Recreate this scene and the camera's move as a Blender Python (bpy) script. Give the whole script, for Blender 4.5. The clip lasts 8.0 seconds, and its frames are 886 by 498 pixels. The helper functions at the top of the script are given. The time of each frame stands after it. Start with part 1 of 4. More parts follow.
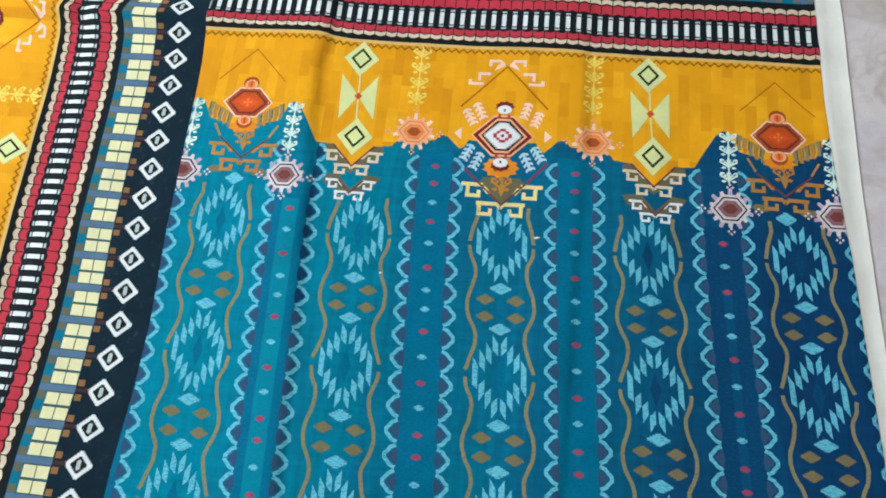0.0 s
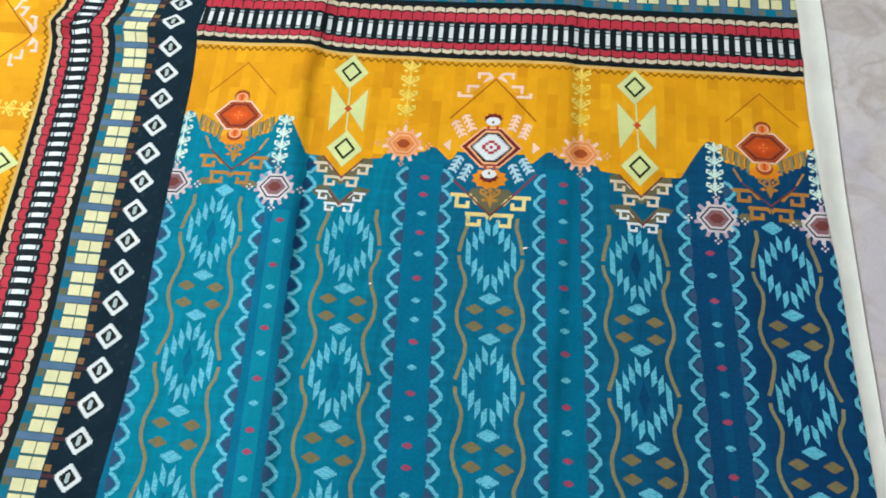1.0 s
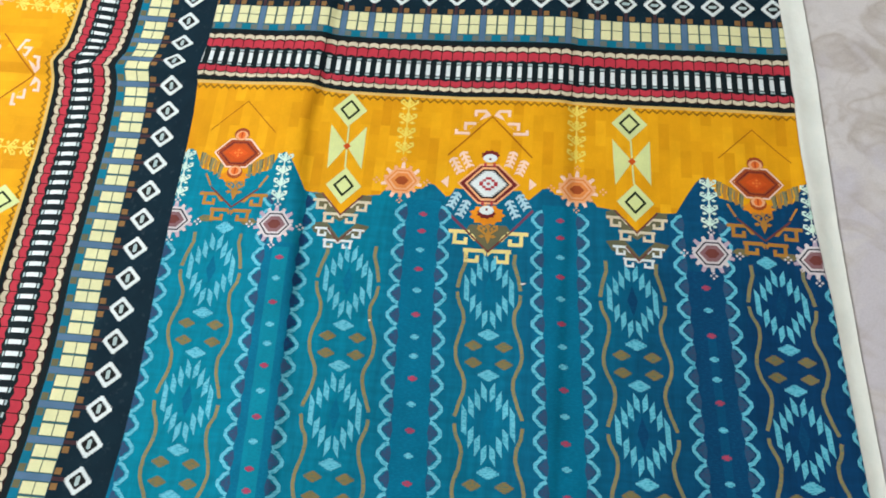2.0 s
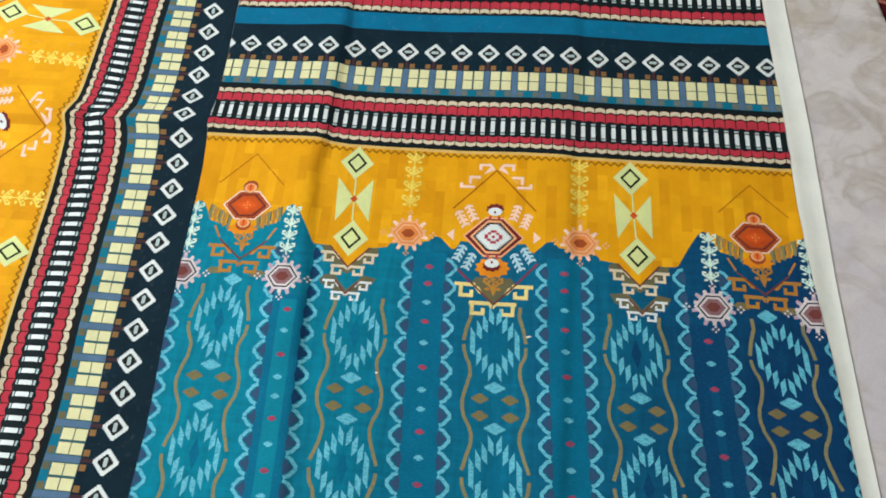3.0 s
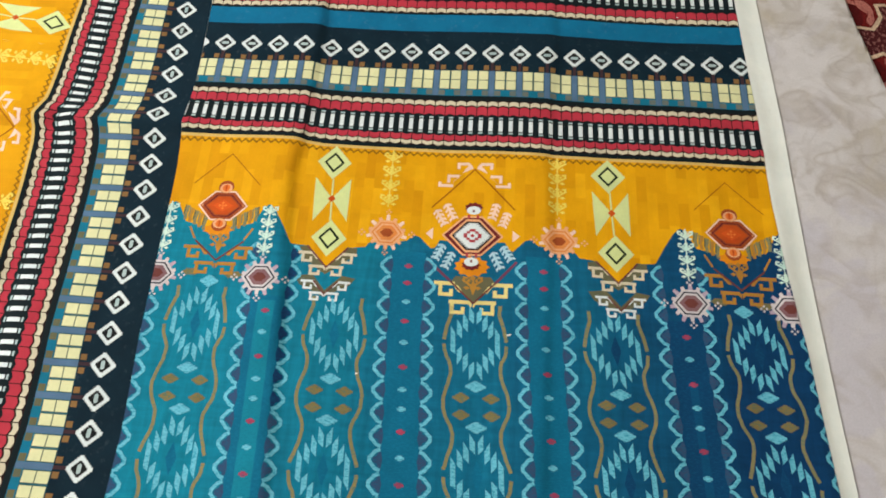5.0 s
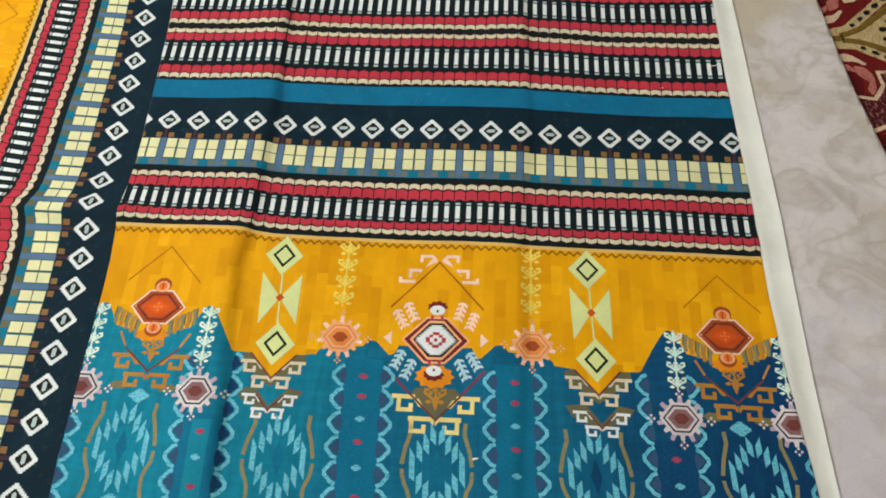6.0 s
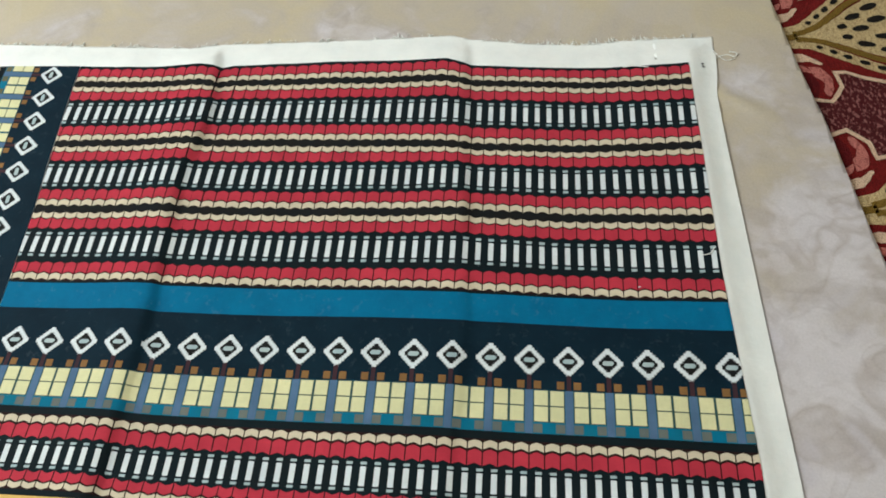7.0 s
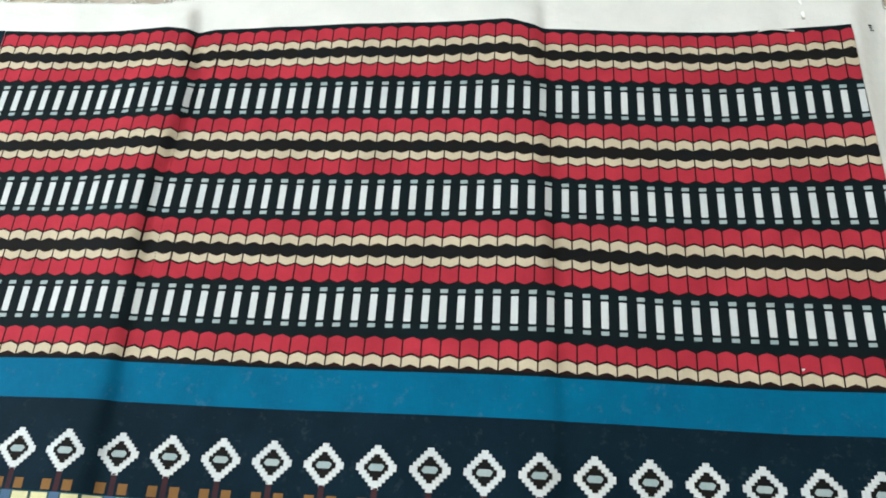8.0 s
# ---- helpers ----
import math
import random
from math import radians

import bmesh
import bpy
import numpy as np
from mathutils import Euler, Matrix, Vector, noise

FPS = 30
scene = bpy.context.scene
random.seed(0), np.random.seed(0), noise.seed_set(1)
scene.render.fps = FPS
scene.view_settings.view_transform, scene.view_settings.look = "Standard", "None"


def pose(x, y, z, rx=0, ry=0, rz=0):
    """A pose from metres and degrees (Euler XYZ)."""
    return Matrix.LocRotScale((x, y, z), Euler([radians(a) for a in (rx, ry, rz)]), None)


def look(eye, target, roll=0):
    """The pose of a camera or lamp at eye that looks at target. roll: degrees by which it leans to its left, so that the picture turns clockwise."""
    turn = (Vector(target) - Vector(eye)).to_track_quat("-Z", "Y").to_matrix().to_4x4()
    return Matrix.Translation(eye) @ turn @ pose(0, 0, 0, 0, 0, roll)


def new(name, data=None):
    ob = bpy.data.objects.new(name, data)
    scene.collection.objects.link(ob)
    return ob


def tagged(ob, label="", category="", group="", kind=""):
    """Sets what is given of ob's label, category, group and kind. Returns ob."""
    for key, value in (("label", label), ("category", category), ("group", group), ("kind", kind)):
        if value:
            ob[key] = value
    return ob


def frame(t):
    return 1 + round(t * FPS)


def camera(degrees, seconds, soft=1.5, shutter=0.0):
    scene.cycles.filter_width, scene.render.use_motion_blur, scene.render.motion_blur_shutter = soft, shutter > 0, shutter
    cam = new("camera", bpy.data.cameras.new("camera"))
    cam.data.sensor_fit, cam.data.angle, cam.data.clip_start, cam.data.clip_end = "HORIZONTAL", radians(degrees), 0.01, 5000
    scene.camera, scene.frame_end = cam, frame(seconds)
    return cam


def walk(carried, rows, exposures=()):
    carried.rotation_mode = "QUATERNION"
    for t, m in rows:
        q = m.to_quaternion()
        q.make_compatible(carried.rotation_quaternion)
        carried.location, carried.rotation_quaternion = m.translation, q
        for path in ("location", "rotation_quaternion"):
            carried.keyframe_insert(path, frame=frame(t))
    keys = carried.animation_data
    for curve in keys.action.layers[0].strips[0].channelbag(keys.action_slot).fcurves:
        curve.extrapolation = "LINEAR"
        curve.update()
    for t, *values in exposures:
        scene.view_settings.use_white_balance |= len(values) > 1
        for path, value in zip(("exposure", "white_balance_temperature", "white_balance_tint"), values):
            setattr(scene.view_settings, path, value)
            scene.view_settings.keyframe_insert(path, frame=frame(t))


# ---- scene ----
cam = camera(63.1, 8.0, soft=1.8)
PATH = [
    (0, (0.396, -0.522, 0.774), (0.232, 0.104, -1.118), -9.2),
    (0.5, (0.401, -0.524, 0.775), (0.241, 0.103, -1.118), -8.9),
    (1, (0.402, -0.527, 0.777), (0.251, 0.138, -1.103), -7.7),
    (1.5, (0.403, -0.521, 0.782), (0.256, 0.183, -1.084), -7.0),
    (3, (0.381, -0.501, 0.811), (0.253, 0.312, -1.012), -4.3),
    (3.5, (0.376, -0.488, 0.822), (0.267, 0.385, -0.974), -1.8),
    (4, (0.386, -0.499, 0.809), (0.295, 0.34, -1.004), -2.0),
    (4.2, (0.385, -0.503, 0.807), (0.293, 0.317, -1.015), -2.3),
    (5.3, (0.369, -0.505, 0.804), (0.331, 0.333, -1.012), 0.5),
    (5.5, (0.365, -0.492, 0.8), (0.34, 0.377, -1.001), 0.5),
    (6, (0.413, -0.383, 0.76), (0.35, 0.505, -1.031), -0.8),
    (6.5, (0.484, -0.216, 0.71), (0.325, 0.65, -1.086), -4.3),
    (7, (0.522, -0.098, 0.668), (0.354, 0.889, -1.064), -6.6),
    (7.2, (0.519, -0.051, 0.663), (0.339, 0.896, -1.09), -8.1),
    (7.5, (0.486, 0.015, 0.613), (0.311, 0.903, -1.171), -8.3),
    (8, (0.444, 0.106, 0.524), (0.281, 0.885, -1.311), -8.9),
]
EXPOSURES = [(0.0, 0.23, 6000, 9), (1.5, 0.31, 6200, 8), (3.5, 0.12, 6450, 8), (5.5, 0.16, 6800, 9), (6.5, 0.05, 6750, 8), (7.0, 0.07, 6350, 7), (7.5, 0.17, 6300, 7), (8.0, 0.23, 6250, 8)]
walk(cam, [(t, look(eye, target, roll)) for t, eye, target, roll in PATH], EXPOSURES)

# ---- world, window light, added north fill, exposure ----
world = bpy.data.worlds.new("sky")
scene.world = world
world.use_nodes = True
sky = world.node_tree.nodes.new("ShaderNodeTexSky")
sky.sky_type, sky.sun_disc = "NISHITA", False
sky.sun_elevation, sky.sun_rotation = radians(40), radians(270)
back = world.node_tree.nodes["Background"]
back.inputs["Strength"].default_value = 0.1
world.node_tree.links.new(sky.outputs[0], back.inputs["Color"])


def area_lamp(name, place, target, wide, high, watts, colour):
    data = bpy.data.lights.new(name, "AREA")
    data.shape, data.size, data.size_y, data.energy, data.color = "RECTANGLE", wide, high, watts, colour
    new(name, data).matrix_world = look(place, target)


area_lamp("window_daylight", (-1.82, 0.1, 1.55), (0.3, -0.25, 0.2), 1.5, 1.3, 84, (0.97, 0.99, 1.0))
# added fill lamp, out of view, that brightens the cut end of the cloth
area_lamp("north_fill", (0.6, 2.75, 1.3), (0.4, 0.3, 0.2), 1.4, 1.6, 10, (1.0, 0.99, 0.96))


# ---- materials ----
def rgb(r, g, b):
    f = [(c / 255 / 12.92) if c / 255 <= 0.04045 else ((c / 255 + 0.055) / 1.055) ** 2.4 for c in (r, g, b)]
    return (f[0], f[1], f[2], 1.0)


class Nodes:
    """Short hand for building a node material."""

    def __init__(self, name, rough=0.8, gloss=0.12):
        self.mat = bpy.data.materials.new(name)
        self.mat.use_nodes = True
        self.tree = self.mat.node_tree
        self.bsdf = self.tree.nodes["Principled BSDF"]
        self.bsdf.inputs["Roughness"].default_value = rough
        self.bsdf.inputs["Specular IOR Level"].default_value = gloss
        self.pos = self.add("ShaderNodeTexCoord").outputs["Object"]

    def add(self, kind, **values):
        node = self.tree.nodes.new(kind)
        for key, value in values.items():
            node.inputs[key.replace("_", " ")].default_value = value
        return node

    def link(self, a, b):
        self.tree.links.new(a, b)

    def stretch(self, sx, sy, sz=1.0, turn=0.0):
        m = self.add("ShaderNodeMapping", Scale=(sx, sy, sz), Rotation=(0, 0, turn))
        self.link(self.pos, m.inputs["Vector"])
        return m.outputs[0]

    def noise(self, vector, scale, detail=3.0, rough=0.55, warp=0.0):
        n = self.add("ShaderNodeTexNoise", Scale=scale, Detail=detail, Roughness=rough, Distortion=warp)
        self.link(vector, n.inputs["Vector"])
        return n.outputs["Fac"]

    def ramp(self, fac, *stops):
        r = self.add("ShaderNodeValToRGB")
        while len(r.color_ramp.elements) < len(stops):
            r.color_ramp.elements.new(0.5)
        for e, (p, c) in zip(r.color_ramp.elements, stops):
            e.position, e.color = p, c
        self.link(fac, r.inputs[0])
        return r.outputs[0]

    def mix(self, fac, a, b, how="MIX"):
        m = self.tree.nodes.new("ShaderNodeMix")
        m.data_type, m.blend_type = "RGBA", how
        for socket, value in ((m.inputs[0], fac), (m.inputs[6], a), (m.inputs[7], b)):
            if hasattr(value, "is_linked"):
                self.link(value, socket)
            else:
                socket.default_value = value
        return m.outputs[2]

    def bump(self, height, strength, distance):
        b = self.add("ShaderNodeBump", Strength=strength, Distance=distance)
        self.link(height, b.inputs["Height"])
        return b

    def done(self, colour, bump=None):
        self.link(colour, self.bsdf.inputs["Base Color"])
        if bump:
            self.link(bump.outputs[0], self.bsdf.inputs["Normal"])
        return self.mat


def grey(v):
    return (v, v, v, 1.0)


def weave(n):
    """Fine yarns and soft crumples of a plain-woven cotton."""
    warp_yarn = n.noise(n.stretch(1500, 90), 1.0, 2)
    weft_yarn = n.noise(n.stretch(90, 1500), 1.0, 2)
    yarn = n.mix(0.5, warp_yarn, weft_yarn)
    soft = n.noise(n.pos, 26.0, 4)
    fine = n.bump(yarn, 0.25, 0.0006)
    crumple = n.bump(soft, 0.35, 0.006)
    n.link(crumple.outputs[0], fine.inputs["Normal"])
    return yarn, soft, fine


def cotton(name, colour, other=None, mottle=0.35, slub=0.25, dust=0.0):
    """Printed cotton: the dye's colour, uneven at yarn and at hand size."""
    n = Nodes(name, 0.82)
    yarn, soft, fine = weave(n)
    base = n.mix(n.ramp(n.noise(n.pos, 34.0, 4, 0.6), (0.35, grey(0)), (0.7, grey(1))), rgb(*colour), rgb(*(other or colour)))
    base = n.mix(mottle, base, n.ramp(soft, (0.25, grey(0.62)), (0.75, grey(1.25))), "MULTIPLY")
    base = n.mix(slub, base, n.ramp(yarn, (0.3, grey(0.6)), (0.7, grey(1.3))), "MULTIPLY")
    if dust:
        specks = n.ramp(n.noise(n.pos, 110.0, 6, 0.7), (0.58, grey(0)), (0.75, grey(dust)))
        base = n.mix(specks, base, rgb(150, 166, 172))
    return n.done(base, fine)


def ikat(name, colour, ground):
    """Hatched, ikat-like print: strokes of one colour that let the ground through."""
    n = Nodes(name, 0.82)
    yarn, soft, fine = weave(n)
    strokes = n.noise(n.stretch(210, 760), 1.0, 2, 0.6)
    cover = n.ramp(strokes, (0.38, grey(0.15)), (0.52, grey(1)))
    base = n.mix(cover, rgb(*ground), rgb(*colour))
    base = n.mix(0.3, base, n.ramp(soft, (0.25, grey(0.6)), (0.75, grey(1.3))), "MULTIPLY")
    return n.done(base, fine)


def blue_ground():
    """Teal ground that runs into navy, with vertical slubs and horizontal brush strokes."""
    n = Nodes("blue_ground", 0.82)
    yarn, soft, fine = weave(n)
    part = n.add("ShaderNodeSeparateXYZ")
    n.link(n.pos, part.inputs[0])
    wander = n.add("ShaderNodeMath")
    wander.operation = "MULTIPLY_ADD"
    n.link(n.noise(n.stretch(9, 2.2), 1.0, 3), wander.inputs[0])
    wander.inputs[1].default_value = 0.5
    n.link(part.outputs["X"], wander.inputs[2])
    base = n.ramp(wander.outputs[0], (0.2, rgb(5, 127, 150)), (0.45, rgb(7, 115, 141)), (0.65, rgb(9, 97, 128)), (0.85, rgb(8, 76, 111)), (1.0, rgb(6, 56, 96)))
    brush = n.noise(n.stretch(14, 120), 1.0, 4, 0.65)
    base = n.mix(0.45, base, n.ramp(brush, (0.3, grey(0.65)), (0.7, grey(1.25))), "MULTIPLY")
    tall = n.noise(n.stretch(110, 14), 1.0, 3, 0.6)
    base = n.mix(0.45, base, n.ramp(tall, (0.3, grey(0.6)), (0.7, grey(1.25))), "MULTIPLY")
    base = n.mix(0.3, base, n.ramp(yarn, (0.3, grey(0.6)), (0.7, grey(1.3))), "MULTIPLY")
    return n.done(base, fine)


def orange_ground(name, upright):
    """Marigold ground printed with slightly uneven blocks."""
    n = Nodes(name, 0.8)
    yarn, soft, fine = weave(n)
    wob = n.noise(n.pos, 30.0, 2)
    m = n.add("ShaderNodeMapping", Rotation=(0, 0, radians(90 if upright else 0)), Scale=(1, 1, 1))
    n.link(n.pos, m.inputs["Vector"])
    bricks = n.add("ShaderNodeTexBrick", Scale=1.0, Mortar_Size=0.0002, Mortar_Smooth=1.0, Brick_Width=0.046, Row_Height=0.0128,
                   Color1=grey(0.0), Color2=grey(1.0), Mortar=grey(0.5))
    bricks.offset, bricks.squash = 0.37, 0.8
    n.link(m.outputs[0], bricks.inputs["Vector"])
    tone = n.ramp(bricks.outputs["Color"], (0.0, rgb(200, 136, 6)), (0.3, rgb(212, 150, 10)), (0.7, rgb(219, 157, 12)), (1.0, rgb(228, 168, 20)))
    base = n.mix(n.ramp(wob, (0.35, grey(0.0)), (0.7, grey(0.5))), tone, rgb(211, 147, 10))
    base = n.mix(0.25, base, n.ramp(soft, (0.25, grey(0.65)), (0.75, grey(1.25))), "MULTIPLY")
    base = n.mix(0.2, base, n.ramp(yarn, (0.3, grey(0.6)), (0.7, grey(1.3))), "MULTIPLY")
    return n.done(base, fine)


def vinyl():
    """Clouded marble print, beige and lilac grey, on a soft plastic sheet."""
    n = Nodes("marble_print_vinyl", 0.55, 0.3)
    part = n.add("ShaderNodeSeparateXYZ")
    n.link(n.pos, part.inputs[0])
    lean = n.add("ShaderNodeMath")
    lean.operation = "MULTIPLY_ADD"
    n.link(part.outputs["Y"], lean.inputs[0])
    lean.inputs[1].default_value = 0.62
    n.link(n.noise(n.pos, 6.0, 5, 0.6, 1.2), lean.inputs[2])
    base = n.ramp(lean.outputs[0], (0.42, rgb(195, 191, 197)), (0.62, rgb(191, 186, 184)), (0.8, rgb(181, 172, 156)), (1.0, rgb(189, 178, 150)))
    cloud = n.ramp(n.noise(n.pos, 10.0, 4, 0.5, 0.8), (0.5, grey(0)), (0.57, grey(0.75)))
    cloud = n.mix(1.0, cloud, n.ramp(lean.outputs[0], (0.66, grey(1.0)), (0.86, grey(0.15))), "MULTIPLY")
    base = n.mix(cloud, base, rgb(204, 200, 199))
    swirl = n.ramp(n.noise(n.pos, 9.0, 2, 0.45, 1.6), (0.5, grey(0.0)), (0.57, grey(0.5)), (0.66, grey(0.0)))
    patch = n.ramp(lean.outputs[0], (0.4, grey(0.5)), (0.6, grey(1.0)), (0.74, grey(0.7)), (0.86, grey(0.05)))
    base = n.mix(n.mix(1.0, swirl, patch, "MULTIPLY"), base, rgb(160, 148, 136))
    curl = n.mix(1.0, n.ramp(n.noise(n.pos, 20.0, 2, 0.45, 1.1), (0.5, grey(0.0)), (0.57, grey(0.24)), (0.64, grey(0.0))), patch, "MULTIPLY")
    base = n.mix(curl, base, rgb(154, 144, 138))
    wisp = n.mix(1.0, n.ramp(n.noise(n.stretch(1, 1.3, 1, 0.6), 17.0, 2, 0.45, 0.9), (0.56, grey(0.0)), (0.63, grey(0.4))), patch, "MULTIPLY")
    base = n.mix(wisp, base, rgb(212, 208, 208))
    base = n.mix(0.16, base, n.ramp(n.noise(n.pos, 420.0, 3), (0.3, grey(0.6)), (0.7, grey(1.25))), "MULTIPLY")
    b = n.bump(n.noise(n.pos, 60.0, 3), 0.25, 0.003)
    return n.done(base, b)


def pile(name, colour, fleck=None, amount=0.3):
    """Cut wool pile, with flecks of a second yarn where given."""
    n = Nodes(name, 0.95)
    tuft = n.noise(n.pos, 520.0, 2)
    base = n.mix(0.6, rgb(*colour), n.ramp(tuft, (0.3, grey(0.45)), (0.7, grey(1.45))), "MULTIPLY")
    if fleck:
        dash = n.noise(n.stretch(270, 140, 1, 0.5), 1.0, 2, 0.6)
        base = n.mix(n.ramp(dash, (0.53, grey(0)), (0.6, grey(amount))), base, rgb(*fleck))
    base = n.mix(0.35, base, n.ramp(n.noise(n.pos, 45.0, 4), (0.25, grey(0.6)), (0.75, grey(1.35))), "MULTIPLY")
    return n.done(base, n.bump(tuft, 0.8, 0.003))


def plaster(name, colour):
    n = Nodes(name, 0.9)
    base = n.mix(0.3, rgb(*colour), n.ramp(n.noise(n.pos, 3.0, 5), (0.3, grey(0.8)), (0.7, grey(1.1))), "MULTIPLY")
    return n.done(base, n.bump(n.noise(n.pos, 90.0, 4), 0.2, 0.003))


M = {
    "white": cotton("undyed_white", (236, 239, 232), (231, 236, 230), 0.12, 0.1),
    "orange": orange_ground("marigold_upright", True),
    "orange_turned": orange_ground("marigold_turned", False),
    "blue": blue_ground(),
    "black": cotton("ink_black", (6, 30, 42), (9, 35, 47), 0.35, 0.25, 0.08),
    "bar_black": cotton("bottle_black", (11, 26, 30), (15, 24, 26)),
    "outline": cotton("outline_brown", (44, 22, 20), (34, 22, 18)),
    "core": cotton("core_black", (26, 25, 22), (20, 24, 26)),
    "ivory": cotton("ivory", (216, 223, 221), (204, 214, 216), 0.2, 0.2),
    "dash": cotton("pale_dash", (158, 180, 182), (176, 190, 188)),
    "red": cotton("cherry_red", (183, 55, 69), (167, 47, 62)),
    "cream": cotton("tile_cream", (208, 197, 170), (198, 188, 162)),
    "strip": cotton("strip_blue", (3, 104, 141), (5, 96, 133), 0.2, 0.25, 0.14),
    "square": cotton("lemon_cream", (216, 214, 166), (206, 206, 160), 0.2),
    "moss": cotton("moss_line", (62, 84, 74), (52, 76, 72)),
    "slate": cotton("slate_blue", (84, 112, 142), (76, 104, 132)),
    "gap": cotton("gap_teal", (10, 108, 138), (20, 104, 124)),
    "brown": cotton("patch_brown", (136, 102, 60), (124, 92, 54)),
    "stem": cotton("stem_maroon", (66, 42, 46), (56, 40, 46)),
    "tan": cotton("line_tan", (212, 178, 104), (202, 168, 96)),
    "zigzag": cotton("zigzag_olive", (142, 96, 14), (128, 92, 20)),
    "pale": cotton("pale_lime", (206, 214, 146), (198, 208, 146), 0.2),
    "green": cotton("ring_green", (34, 46, 24), (28, 40, 24)),
    "vine": cotton("vine_yellow", (230, 208, 96), (218, 192, 76)),
    "mint": cotton("vine_mint", (206, 226, 210), (180, 214, 206)),
    "peach": cotton("peach", (228, 170, 124), (220, 156, 110)),
    "apricot": cotton("apricot", (220, 138, 72), (210, 124, 60)),
    "rust": cotton("rust", (160, 78, 36), (146, 66, 34)),
    "pink": cotton("shell_pink", (236, 200, 180), (226, 190, 170)),
    "chevron": cotton("chevron_brown", (158, 90, 12), (148, 84, 14)),
    "maroon": cotton("maroon", (112, 38, 36), (100, 34, 36)),
    "ink": cotton("warm_ink", (34, 22, 26), (28, 22, 28)),
    "rose": cotton("rose", (176, 62, 66), (160, 50, 60)),
    "ember": cotton("ember", (196, 82, 26), (176, 66, 26)),
    "sunset": cotton("sunset", (210, 88, 30), (196, 76, 28)),
    "flame": cotton("flame", (226, 122, 54), (216, 106, 44)),
    "sun": cotton("sun_orange", (222, 138, 26), (204, 124, 26)),
    "leaf": cotton("leaf_tan", (178, 128, 50), (164, 116, 54)),
    "olive": cotton("olive_shadow", (104, 98, 68), (90, 94, 76)),
    "straw": cotton("straw", (222, 208, 136), (212, 196, 122)),
    "mauve": cotton("mauve", (112, 62, 84), (96, 60, 86)),
    "frost": cotton("frost", (176, 206, 216), (150, 192, 208)),
    "ash": cotton("ash_white", (206, 200, 200), (192, 184, 188)),
    "clay": cotton("clay_mauve", (132, 98, 102), (118, 86, 92)),
    "pewter": cotton("pewter", (106, 112, 104), (94, 104, 102)),
    "dusk": cotton("dusk_lilac", (182, 164, 178), (166, 150, 170)),
    # darker plum: the first fold's shadow put into the eye colour
    "indigo": ikat("ikat_plum_shade", (22, 52, 92), (8, 72, 110)),
    "char": cotton("charcoal", (52, 54, 64), (46, 50, 60)),
    "umber": cotton("umber", (112, 62, 56), (102, 52, 50)),
    "sky": ikat("ikat_sky", (104, 183, 203), (34, 138, 164)),
    "wave": ikat("ikat_tan", (138, 126, 82), (84, 114, 104)),
    "nut": ikat("ikat_brown", (124, 108, 66), (78, 104, 92)),
    "plum": ikat("ikat_plum", (50, 72, 104), (26, 86, 118)),
    "deep": ikat("ikat_deep", (4, 97, 128), (6, 107, 139)),
    "navy": ikat("ikat_navy", (7, 60, 98), (7, 73, 110)),
    "tide": ikat("ikat_tide", (6, 74, 110), (7, 66, 103)),
    "lagoon": ikat("ikat_lagoon", (10, 122, 144), (10, 110, 134)),
    "dot": ikat("dot_red", (160, 58, 84), (84, 78, 106)),
}
VINYL = vinyl()
WOOL = {
    "wine": pile("wool_wine", (104, 22, 20)),
    "plum": pile("wool_plum", (72, 24, 26), (158, 106, 100), 0.65),
    "olive": pile("wool_olive", (112, 88, 34)),
    "sand": pile("wool_sand", (188, 167, 122), (128, 102, 64), 0.5),
    "rose": pile("wool_rose", (178, 108, 98), (96, 30, 28), 0.5),
    "ivory": pile("wool_ivory", (206, 178, 150)),
    "dark": pile("wool_dark", (26, 24, 20)),
    "blood": pile("wool_blood", (82, 14, 16)),
}
WALL = plaster("wall_paint", (214, 208, 196))
CEILING = plaster("ceiling_paint", (226, 222, 214))
FLOORING = plaster("floor_screed", (140, 132, 122))


# ---- room ----
def box(bm, x0, x1, y0, y1, z0, z1):
    v = [bm.verts.new((x, y, z)) for x in (x0, x1) for y in (y0, y1) for z in (z0, z1)]
    for f in ((0, 1, 3, 2), (4, 6, 7, 5), (0, 4, 5, 1), (2, 3, 7, 6), (0, 2, 6, 4), (1, 5, 7, 3)):
        bm.faces.new([v[i] for i in f])


def from_bm(name, bm, material, parent=None, label=""):
    mesh = bpy.data.meshes.new(name)
    bmesh.ops.recalc_face_normals(bm, faces=bm.faces)
    bm.to_mesh(mesh)
    bm.free()
    mesh.materials.append(material)
    ob = new(name, mesh)
    ob.parent = parent
    return tagged(ob, label)


def wall(name, boxes, label):
    bm = bmesh.new()
    for b in boxes:
        box(bm, *b)
    tagged(from_bm(name, bm, WALL), label, "wall", kind="structure")


